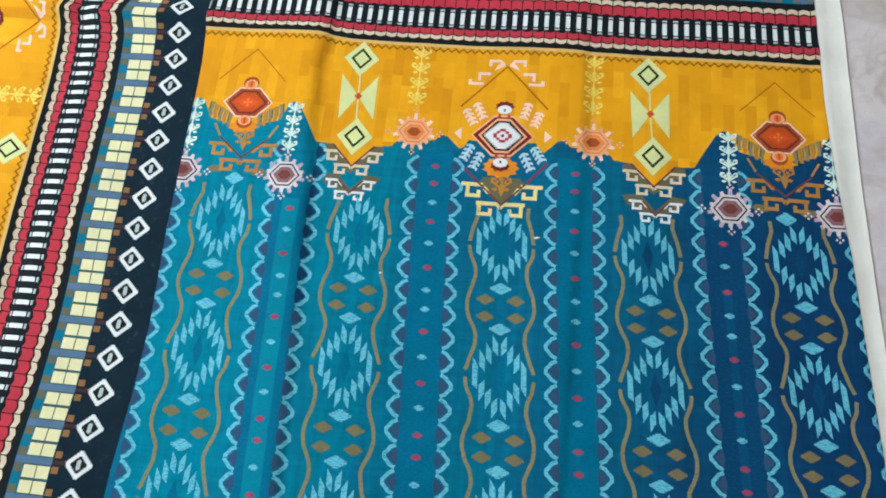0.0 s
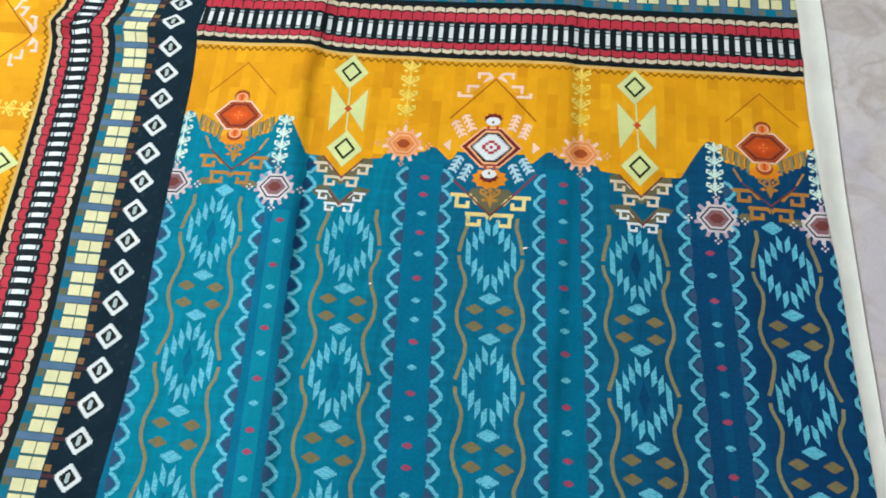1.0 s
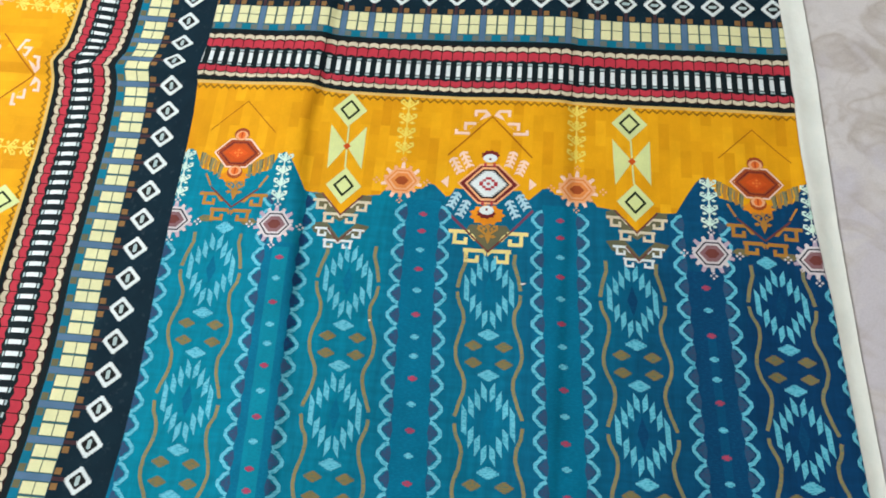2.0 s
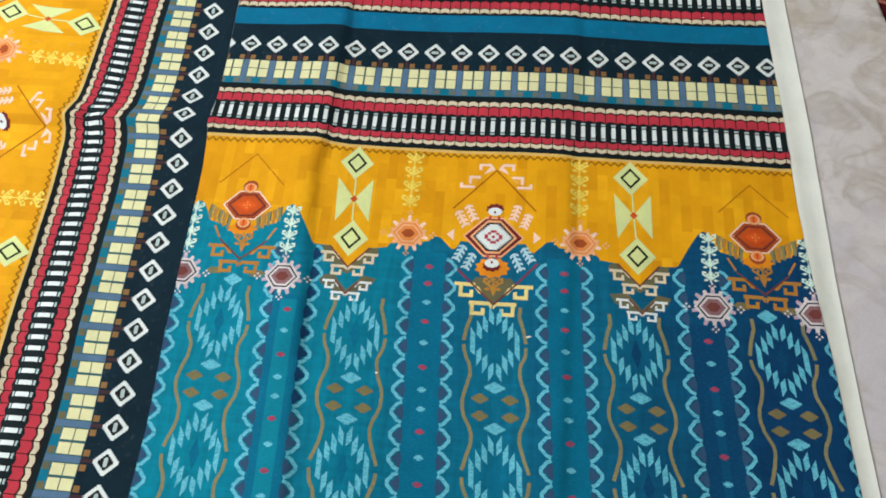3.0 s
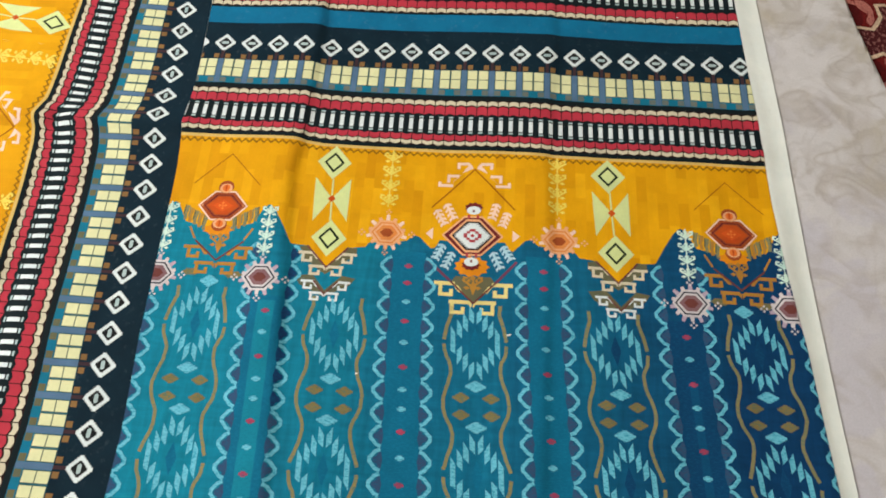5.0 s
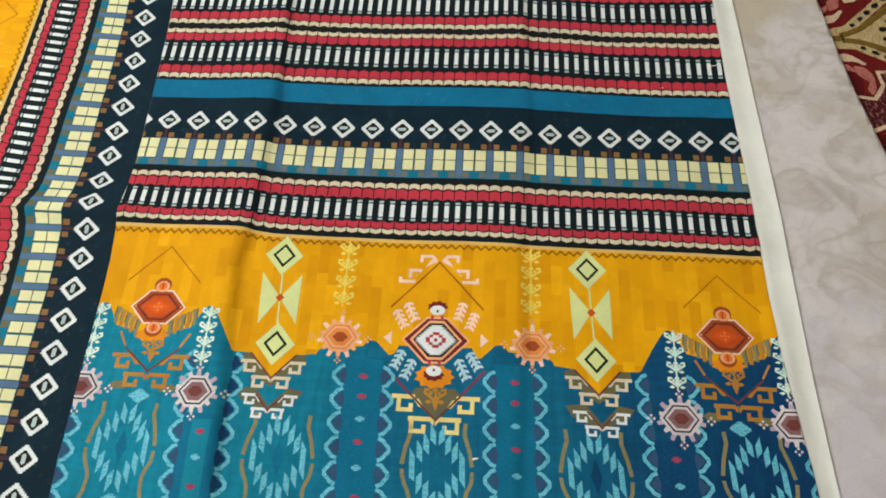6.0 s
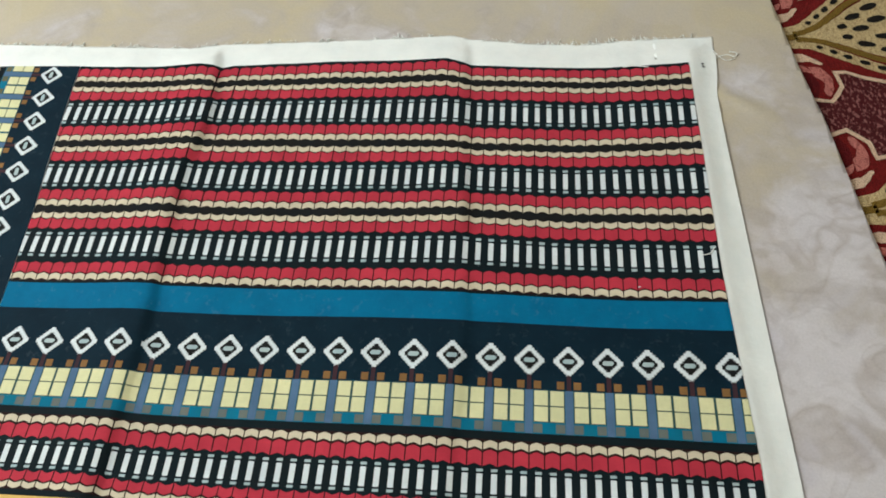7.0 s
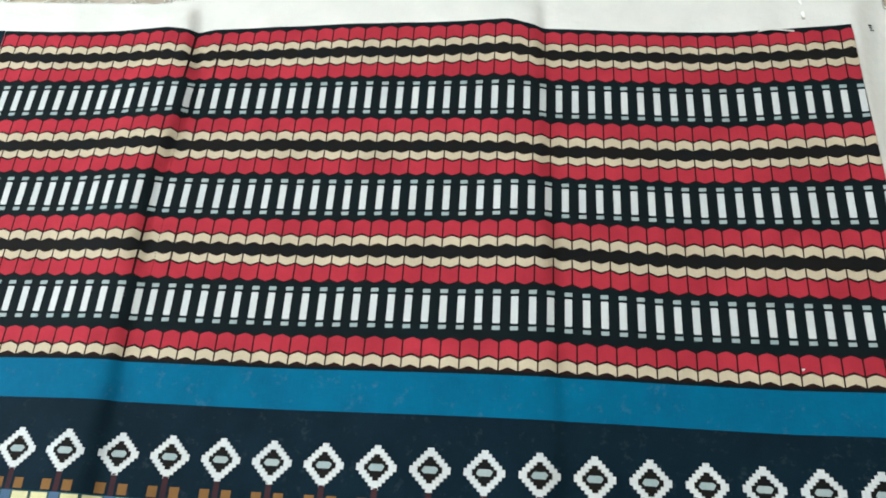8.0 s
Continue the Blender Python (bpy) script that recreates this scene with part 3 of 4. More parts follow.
def ember_medallion():
    s = ink(stroke([(-43, 31), (-1, 73), (43, 30)], 1.1), "chevron", 4)
    s += ink([hexagon(0, 0, 32, 20.5, 0.42)], "pink", 4) + ink([hexagon(0, 0, 29.5, 18.5, 0.42)], "rust", 5) + ink([hexagon(0, 0, 24.5, 15.5, 0.4)], "maroon", 6)
    s += ink([hexagon(0, 0, 22.5, 14, 0.36)], "rust", 7) + ink([hexagon(0, 0, 20, 12.4, 0.36)], "ember", 8) + ink([rhomb(0, 0, 13, 8.5)], "sunset", 9) + ink(cross(0, 0, 3.8) + [rhomb(0, 0, 1.7, 1.7)], "flame", 10)
    s += ink(both([rect(25.5, 27, -1, 1)]), "peach", 7)
    s += ink([burst(0, -33, 20, 9, 9, 0.2)], "sun", 3)
    for k in (1, -1):
        s += ink([round_(0, 26.5 * k, 10, 9, 12)], "rust", 5) + ink([round_(0, 24.5 * k, 8.5, 7, 10)], "peach", 6) + ink([round_(0, 25 * k, 5, 5, 8)], "flame", 7) + ink([rect(-1, 1, 25 * k - 4, 25 * k + 4)], "ember", 8)
    for k in range(5):
        for side in (-1, 1):
            x = side * (17 + 6.5 * k)
            y = -15 + 3.4 * k
            s += ink(stroke([(x, y), (x + side * 2.5, y - 11), (x + side * 1.5, y - 19)], 4.2), "leaf" if k % 2 else "wave", 2)
            s += ink(stroke([(x + side * 3.4, y + 1), (x + side * 4.5, y - 12)], 1.8), "wave" if k % 2 else "olive", 3)
    s += ink(stroke([(-36, -30), (-27, -46)], 2.4) + stroke([(44, -30), (35, -46)], 2.4), "leaf", 3)
    s += ink(spray(4, -47, 20, 11) + [rhomb(5, -54, 4.5, 11)], "leaf", 4) + ink(stroke([(-26, -48), (5, -74), (35, -48)], 2), "umber", 4)
    s += ink(key_hooks(5, -80, 0.92), "leaf", 3) + ink([burst(-22, -90, 12, 5, 6, 0.2), burst(30, -92, 12, 5, 6, 0.2)], "nut", 2)
    return s


def bow_tie():
    s = []
    for x, y in ((-3, 53), (3.5, -55)):
        s += ink([rhomb(x, y, 22, 25)], "pale", 4) + ink([rhomb(x, y, 13.2, 15.2)], "green", 5) + ink([rhomb(x, y, 9.4, 10.8)], "pale", 6)
    s += ink([[(-24, 30), (-0.5, 1), (-0.5, -1), (-20, -33), (-22.5, 0)], [(21.5, 30), (22, 0), (22.5, -31), (0.5, -1), (0.5, 1)]], "pale", 4)
    s += ink(stroke([(-1.5, 29), (0, 0)], 2.0) + stroke([(0, 0), (2, -31)], 2.0), "pale", 5) + ink([rhomb(0, 0, 5, 5)], "ember", 6)
    s += ink([[(-31, -69), (-20, -66), (5, -94), (28, -66), (40, -67), (40, -76), (12, -98), (5, -103), (-3, -98), (-31, -78)]], "olive", 2)
    s += ink(stroke([(-21, -67), (5, -94), (29, -67)], 2), "umber", 5) + ink(key_hooks(5, -95, 0.76), "cream", 3)
    s += ink([[(-31, -107), (-10, -104), (7, -124), (26, -104), (42, -107), (36, -116), (10, -131), (4, -131), (-24, -118)]], "olive", 2)
    s += ink(stroke([(-8, -112), (7, -129), (22, -112)], 1.8), "umber", 5) + ink(key_hooks(7, -129, 0.64), "ivory", 3)
    return s


def sunflower(outer, first, second, heart, tip_colour):
    s = []
    for k in range(14):
        a = 2 * math.pi * (k + 0.5) / 14
        cx, cy, r = math.cos(a), math.sin(a), 1.0
        px, py = -cy, cx
        reach = 1.0 if k % 2 else 0.9
        tip, root = (25.5 * cx * reach, 25 * cy * reach), (16 * cx, 14 * cy)
        s += ink([[(root[0] + 3.0 * px, root[1] + 3.0 * py), (root[0] - 3.0 * px, root[1] - 3.0 * py), (tip[0] - 1.9 * px, tip[1] - 1.9 * py), (tip[0] + 1.9 * px, tip[1] + 1.9 * py)]], tip_colour if k % 2 else outer, 3)
    s += ink([hexagon(0, 0, 22.5, 17, 0.42)], outer, 4) + ink([hexagon(0, 0, 19, 14.2, 0.42)], first, 5) + ink([hexagon(0, 0, 16.8, 12.4, 0.42)], outer, 6)
    s += ink([hexagon(0, 0, 14, 10, 0.4)], second, 7) + ink([hexagon(0, 0, 8.6, 5.6, 0.4)], heart, 8)
    return s + ink(cross(-31, -1, 3.2) + cross(31, -1, 3.2), outer, 4)


def peach_flower():
    return sunflower("peach", "apricot", "apricot", "rust", "pink") + ink(cross(0, 29, 2.6) + cross(0, -27, 2.6), "peach", 4)


def ash_flower():
    return sunflower("ash", "char", "clay", "umber", "dusk") + ink(cross(0, 26, 3), "ash", 4) + ink(cross(1, -27, 3), "ash", 4)


def garland(colour, top, bottom, count, size):
    """A hanging vine with pairs of curled leaves."""
    step = (top - bottom) / count
    s = ink(stroke([(0, top), (0, bottom)], 1.8), colour, 4)
    for k in range(count):
        s += ink(spray(0, top - step * (k + 0.5), step * 0.9, size), colour, 3)
        s += ink([rhomb(0, top - step * (k + 0.5), 3.0, step * 0.3)], colour, 5)
    return s


def feathers():
    """A ring of slanted feathers round an open eye."""
    s = []
    for x, low, high in ((4.5, 23, 46), (11.4, 13, 37), (18.2, 4.5, 28.5)):
        for side in (-1, 1):
            for up in (-1, 1):
                a, b = side * (x - 3.0), side * (x + 3.0)
                s.append([(a, up * low), (b, up * (low + 6)), (b, up * high), (a, up * (high - 9.5))])
    s.append([(-28.4, 20), (-22.8, 11), (-22.8, -15), (-28.4, -11)])
    s.append([(28.4, 11), (22.8, 20), (22.8, -11), (28.4, -20)][::-1])
    return s


def diamond_stitch():
    s = ink([stepped(0, 0, 14.3, 14.8, 6)], "ivory", 3) + ink([stepped(0, 0, 8.6, 8.8, 4)], "core", 4)
    return s + ink([[(-5.8, -0.6), (-4, -2.3), (4, -2.3), (5.8, 0.6), (4, 2.3), (-4, 2.3)]], "dash", 5)


# ---- the printed fabric ----
fabric = tagged(new("printed_fabric"), "cotton fabric printed in teal, marigold, black and red borders", "fabric")


def on_cloth(x, y):
    """Ends the print at the white selvedge and the white cut end."""
    y = min(y, level(x, PRINT_TOP))
    return min(x, RIGHT(y)), y


def in_panel(x, y):
    x, y = on_cloth(x, y)
    return max(x, EDGE(y)), y


SHIFT = table((-0.1, 0.001), (0.1, 0.001), (0.2, 0.0), (0.66, 0.0), (0.74, 0.003))
PULL = table((-1.0, 0.002), (-0.2, 0.002), (-0.1, 0.0), (-0.05, -0.002), (-0.02, -0.0025), (0.018, -0.0065), (0.045, -0.001), (0.1, -0.001), (0.15, 0.0), (0.25, 0.004), (0.6, 0.006))


def straight(a, p):
    if p > 0:
        a += SHIFT(a) * min(p / 0.04, 1.0)
    return a, level(a, p)


BAND = 0.1925  # width of the border, from the marigold to the far side of its black strip
CENTRE = 0.385  # middle of the repeat


SKEW = table((-0.3, 0.03), (-0.134, 0.022), (-0.079, 0.0135), (-0.026, 0.0105), (0.0, 0.003), (0.04, -0.007), (0.1575, -0.010), (0.2, -0.010))


def turned(a, p):
    """The same print turned a quarter, beside the big panel; beyond the cross fold it lies askew."""
    y = -0.002 + (a - CENTRE)
    s = min(max((y + (0.03 if p < 0 else 0.0)) / 0.09, 0.0), 1.0)
    s = s * s * (3 - 2 * s)
    spread = 1 + 0.09 * s if p < 0 else 1.0
    return p * spread - BAND + EDGE(y) + PULL(y) * min(max((0.157 - p) / 0.07, 0.0), 1.0), y + s * SKEW(p)


def flat(a, p):
    return a, p


# white ground: the whole piece of cloth
bands = np.arange(FAR_LEFT, 0.7799, 0.005)
shapes = []


def top_at(u):
    """The cut end, torn a little unevenly."""
    return HEM(u) + 0.0020 * noise.noise((u * 90, 0, 2.0)) + 0.0016 * noise.noise((u * 400, 0, 5.0))


for x in bands:
    x1 = x + 0.005
    shapes.append(([(x, LOW), (x1, LOW), (x1, top_at(x1)), (x, top_at(x))], "white", -6))


def on_sheet(x, y):
    y = min(y, top_at(x))
    return min(x, SELVEDGE(y) + 0.0011 * noise.noise((0.0, y * 55, 3.0)) + 0.0006 * noise.noise((2.0, y * 210, 3.0))), y


shapes = [sh for sh in shapes if sh[0][1][0] <= 0.7001]
for k in range(int((0.62 - LOW) / 0.005)):
    y = LOW + 0.005 * k
    shapes.append(([(0.7, y), (0.86, y), (0.86, y + 0.005), (0.7, y + 0.005)], "white", -6))
base = lay("ground_cloth", shapes, flat, fabric, "undyed white cotton with a frayed cut end", on_sheet)
thick = base.modifiers.new("thickness", "SOLIDIFY")
thick.thickness, thick.offset = 0.0006, -1

strip_shapes = []
for k in range(int((0.575 - LOW) / 0.01)):
    y0, y1 = LOW + 0.01 * k, LOW + 0.01 * (k + 1)
    def inner(v):
        return RIGHT(v) + (SELVEDGE(v) - RIGHT(v)) * (0.62 + 0.06 * noise.noise((7.0, v * 9, 0)))
    strip_shapes.append(([(inner(y0), y0), (SELVEDGE(y0) + 0.0012, y0), (SELVEDGE(y1) + 0.0012, y1), (inner(y1), y1)], "white", 16))
lay("selvedge_fold", strip_shapes, flat, fabric, "doubled white selvedge edge")

# fields of plain colour
BOUNDARY = table((0, -0.13), (0.04, -0.128), (0.044, -0.138), (0.05, -0.140), (0.065, -0.125), (0.074, -0.123), (0.079, -0.131), (0.127, -0.137), (0.129, -0.143),
                 (0.151, -0.146), (0.175, -0.174), (0.2, -0.146), (0.222, -0.145), (0.235, -0.121), (0.246, -0.103), (0.254, -0.095), (0.26, -0.099),
                 (0.272, -0.122), (0.315, -0.132))


def boundary(a):
    d = abs(a - CENTRE) % 0.63
    return BOUNDARY(0.63 - d if d > 0.315 else d)


def field(name, place, limit, a0, a1, low, high, colour, label, parent=None, layer=1):
    """A field between two heights that may vary along it."""
    n = int(math.ceil((a1 - a0) / 0.0025))
    out = []
    for k in range(n):
        p, q = a0 + (a1 - a0) * k / n, a0 + (a1 - a0) * (k + 1) / n
        rows = max(1, int(math.ceil((high(p) - low(p)) / 0.02)))
        for j in range(rows):
            f, g = j / rows, (j + 1) / rows
            out.append(([(p, low(p) + f * (high(p) - low(p))), (q, low(q) + f * (high(q) - low(q))),
                         (q, low(q) + g * (high(q) - low(q))), (p, low(p) + g * (high(p) - low(p)))], colour, layer))
    return lay(name, out, place, parent or fabric, label, limit)


def flush(v):
    return lambda a: v


main_orange = field("marigold_field", straight, in_panel, -0.03, 0.80, boundary, flush(0.0), "orange", "marigold orange field printed in soft blocks")
main_blue = field("teal_field", straight, in_panel, -0.03, 0.86, flush(-1.0), boundary, "blue", "teal blue ikat-print field")
side_orange = field("marigold_field", turned, on_cloth, -0.66, 0.93, boundary, flush(0.0), "orange_turned", "marigold orange field turned sideways")
side_blue = field("teal_field", turned, on_cloth, -0.66, 0.93, flush(-0.5), boundary, "blue", "teal blue field turned sideways")
top_band = field("striped_end", straight, in_panel, -0.04, 0.80, flush(0.0), flush(0.548), "bar_black", "black end printed with rows of red, cream and white")
side_band = field("striped_border", turned, on_cloth, -0.66, 0.95, flush(0.0), flush(BAND), "bar_black", "black border printed with rows of red, cream and white")


# ---- rows of the border ----
TILE, PITCH = 0.0142, 0.01362


def plain(a, p):
    return a, level(a, p)


def even(start, pitch, a0, a1):
    """Evenly spaced middles."""
    return [(start + pitch * k, pitch) for k in range(int((a0 - start) / pitch), int((a1 - start) / pitch) + 1)]


# places of the white bars along each row: they close up at the pressed fold
BAR_ROWS = (
    table((-4, -0.0459), (0, 0.0065), (11, 0.1504), (12, 0.1638), (56, 0.7436), (60, 0.7964)),
    table((-8, -0.048), (0, 0.056), (8, 0.162), (9, 0.1735), (42, 0.6155), (50, 0.7245), (56, 0.805)),
    table((-6, -0.052), (0, 0.026), (10, 0.156), (11, 0.1672), (44, 0.615), (52, 0.7268), (57, 0.795)),
    table((-3, -0.0463), (0, -0.007), (13, 0.164), (14, 0.1735), (45, 0.5973), (55, 0.736), (59, 0.791)),
)


def along(row, first, step, low=-6, high=60):
    """Middles and widths of pieces spaced by step, counted in bars of a row."""
    out = []
    for k in range(-60, 61):
        u = first + step * k
        if low < u < high:
            out.append((row(u), row(u + step / 2) - row(u - step / 2)))
    return [(a, max(w, 0.009)) for a, w in out]


def tiles(place, limit, parent, centres, p0, p1, out, colour):
    """One row of arched tiles; out is the way that they point."""
    d = min(0.0026, 0.25 * (p1 - p0) + 0.0007) * (-1 if out > 0 else 1)
    lo, hi = p0 + 0.0003, p1 - 0.0003
    for a, wide in centres:
        w = wide / 2 - 0.0006
        tilt = 0.00025 * noise.noise((a * 300, p0 * 90, 1.0))
        ring = [(-1, lo + d), (-0.5, lo + 0.43 * d), (0, lo), (0.5, lo + 0.43 * d), (1, lo + d), (1, hi + d), (0.55, hi + 0.42 * d), (0, hi), (-0.55, hi + 0.42 * d), (-1, hi + d)]
        lay(colour + "_tile", [([(a + w * k, v + tilt * k) for k, v in ring], colour, 4)], place, parent, "", limit)


def bars(place, limit, parent, centres, middle, half):
    """Upright bars with a pale dash at either end."""
    k = half / 0.018
    for a, wide in centres:
        w = min(0.0027, 0.21 * wide)
        lo, hi = middle - 0.0103 * k, middle + 0.0103 * k
        ring = [(a - 0.8 * w, lo), (a + 0.8 * w, lo), (a + w, lo + 0.0005), (a + w, hi - 0.0005), (a + 0.8 * w, hi), (a - 0.8 * w, hi), (a - w, hi - 0.0005), (a - w, lo + 0.0005)]
        lay("white_bar", [(ring, "ivory", 4)], place, parent, "", limit)
        for e in (-1, 1):
            v = middle + e * 0.0138 * k
            lay("pale_dash", [([(a - w - 0.0002, v - 0.0016 * k), (a + w + 0.0002, v - 0.0014 * k), (a + w + 0.0002, v + 0.0016 * k), (a - w - 0.0002, v + 0.0014 * k)], "dash", 4)],
                place, parent, "", limit)


def strip(name, place, limit, parent, a0, a1, p0, p1, colour, label, layer=2):
    return field(name, place, limit, a0, a1, flush(p0), flush(p1), colour, label, parent, layer)


def lower_border(place, limit, parent, a0, a1, phase, pitch):
    """From the marigold out: zigzag, tan line, tiles, bars, tiles, lemon squares, lozenges on black."""
    strip("tan_line", place, limit, parent, a0, a1, -0.0025, 0.0015, "tan", "thin tan line")
    n = int((a1 - a0) / 0.0049)
    zig = [(a0 + 0.0049 * k, -0.0042 if k % 2 else -0.0088) for k in range(n)]
    lay("zigzag_line", ink(stroke(zig, 0.0021), "zigzag", 3), place, parent, "olive zigzag line", limit)
    strip("tile_ground", place, limit, parent, a0, a1, 0.0070, 0.0225, "outline", "dark brown ground between tiles")
    strip("tile_ground", place, limit, parent, a0, a1, 0.0570, 0.0795, "outline", "dark brown ground between tiles")
    if place is turned:
        near, far = even(a0 + 0.003, TILE, a0, a1), even(a0 + 0.006, TILE, a0, a1)
        white, rows_place = even(a0 + 0.0074, PITCH, a0, a1), place
    else:
        near, far = along(BAR_ROWS[0], 13.1, 1.071, -4, 60), along(BAR_ROWS[0], 13.07, 1.067, -4, 60)
        white, rows_place = along(BAR_ROWS[0], 0, 1, -4, 60), plain
    tiles(rows_place, limit, parent, near, 0.0072, 0.0130, -1, "cream")
    tiles(rows_place, limit, parent, near, 0.0138, 0.0230, -1, "red")
    bars(rows_place, limit, parent, white, 0.0400, 0.0152)
    tiles(rows_place, limit, parent, far, 0.0575, 0.0705, 1, "red")
    tiles(rows_place, limit, parent, far, 0.0722, 0.0790, 1, "cream")
    strip("teal_strip", place, limit, parent, a0, a1, 0.0870, 0.1285, "gap", "teal row behind lemon squares")
    strip("black_strip", place, limit, parent, a0, a1, 0.1285, BAND if place is turned else 0.1945, "black", "blue-black strip with white lozenges")
    first = phase - pitch * math.floor((phase - a0) / pitch)
    squares, patches, stems = [], [], []
    for k in range(int((a1 - first) / pitch) + 1):
        a = first + pitch * k
        for s in (-1, 1):
            x = a + s * 0.0113
            stems.append((rect(x - 0.0074, x + 0.0074, 0.0976, 0.1283), "moss", 3))
            squares += [(rect(x - 0.0063, x + 0.0063, 0.0984, 0.1124), "square", 4), (rect(x - 0.0063, x + 0.0063, 0.1136, 0.1277), "square", 4)]
            patches += [(rect(a + s * 0.0079 - 0.0035, a + s * 0.0079 + 0.0035, 0.1297, 0.1372), "brown", 4),
                        (rect(a + s * 0.0083 - 0.0042, a + s * 0.0083 + 0.0042, 0.0880, 0.0962), "pewter" if place is straight else "olive", 4)]
        stems += [(rect(a - 0.0036, a + 0.0036, 0.0872, 0.1284), "slate", 3), (rect(a - 0.0021, a + 0.0021, 0.1287, 0.1440), "stem", 3)]
        lay("white_lozenge", diamond_stitch(), motif(place, a, 0.1575), parent, "", limit)
    for one in squares:
        lay("lemon_square", [one], place, parent, "", limit)
    for one in patches:
        lay("brown_patch", [one], place, parent, "", limit)
    for one in stems:
        lay("square_ground" if one[1] == "moss" else "stem", [one], place, parent, "", limit)


lower_border(straight, in_panel, top_band, -0.03, 0.80, 0.174, 0.0376)
lower_border(turned, on_cloth, side_band, -0.66, 0.95, CENTRE + 0.002 - 0.0815, 0.0381)

# the striped end beyond the border: a blue strip, then four groups of tiles with bars between
TILES_FROM = ((22.285, 1.064), (21.93, 1.075), (23.95, 1.07), (25.89, 1.076))
strip("blue_strip", straight, in_panel, top_band, -0.04, 0.80, 0.1945, 0.2245, "strip", "plain peacock-blue strip")
for k in range(4):
    c = 0.2263 + 0.0922 * k - (0.0028 if k == 0 else 0)
    row = BAR_ROWS[max(k, 1)]
    first, step = TILES_FROM[k]
    pieces = along(row, first, step, (-8, -8, -6, -3)[k], (56, 56, 57, 59)[k])
    if k:
        strip("tile_ground", straight, in_panel, top_band, -0.04, 0.80, c - 0.0252, c + 0.0262, "outline", "dark brown ground between tiles")
        strip("core_line", straight, in_panel, top_band, -0.04, 0.80, c - 0.0044, c + 0.0050, "core", "scalloped black core line", 3)
        tiles(plain, in_panel, top_band, pieces, c - 0.0127, c - 0.0057, -1, "cream")
        tiles(plain, in_panel, top_band, pieces, c - 0.0263, c - 0.0137, -1, "red")
        bars(plain, in_panel, top_band, along(row, 0, 1, (-8, -8, -6, -3)[k], (56, 56, 57, 59)[k]), c - 0.0457, 0.0182)
    else:
        strip("tile_ground", straight, in_panel, top_band, -0.04, 0.80, c + 0.0036, c + 0.0262, "outline", "dark brown ground between tiles")
    tiles(plain, in_panel, top_band, pieces, c + 0.0064, c + 0.0138, 1, "cream")
    tiles(plain, in_panel, top_band, pieces, c + 0.0149, c + 0.0274, 1, "red")


# ---- motifs of the panels ----
def panel(place, limit, orange, blue, main):
    c = CENTRE
    lay("eye_medallion", eye_medallion(), motif(place, c, -0.1205), orange, "ivory and maroon eye medallion with key hooks", limit)
    for s in (-1, 1):
        red = 0.0705 if s < 0 else 0.702
        lay("ember_medallion", ember_medallion(), motif(place, red, -0.099), orange, "burnt-orange hexagon medallion with tan hooks", limit)
        bow = 0.205 if s < 0 else 0.5565
        lay("bow_tie_motif", bow_tie(), motif(place, bow, -0.079), orange, "pale lime bow tie between two lozenges", limit)
        fl = 0.279 if s < 0 else 0.491
        lay("peach_flower", peach_flower(), motif(place, fl, -0.122), orange, "peach rayed flower with a rust heart", limit)
        lay("yellow_vine", garland("vine", 119, 36, 4, 10.5), motif(place, fl - 0.002, -0.122), orange, "yellow hanging vine", limit)
    for x in ((0.0065, 0.1335, 0.646, 0.762) if main else (0.1335, 0.646)):
        lay("ash_flower", ash_flower(), motif(place, x, -0.193), blue, "grey-white rayed flower with an umber heart", limit)
        lay("mint_vine", garland("mint", 97, 30, 4, 9.0), motif(place, x - 0.001, -0.193), blue, "mint-white hanging vine", limit)


panel(straight, in_panel, main_orange, main_blue, True)
panel(turned, on_cloth, side_orange, side_blue, False)


def fan(a, p):
    """The teal stripes spread a little towards the viewer."""
    return a * (1 - 0.07 * (p + 0.25)) - 0.033 * min(p + 0.25, 0.0), p


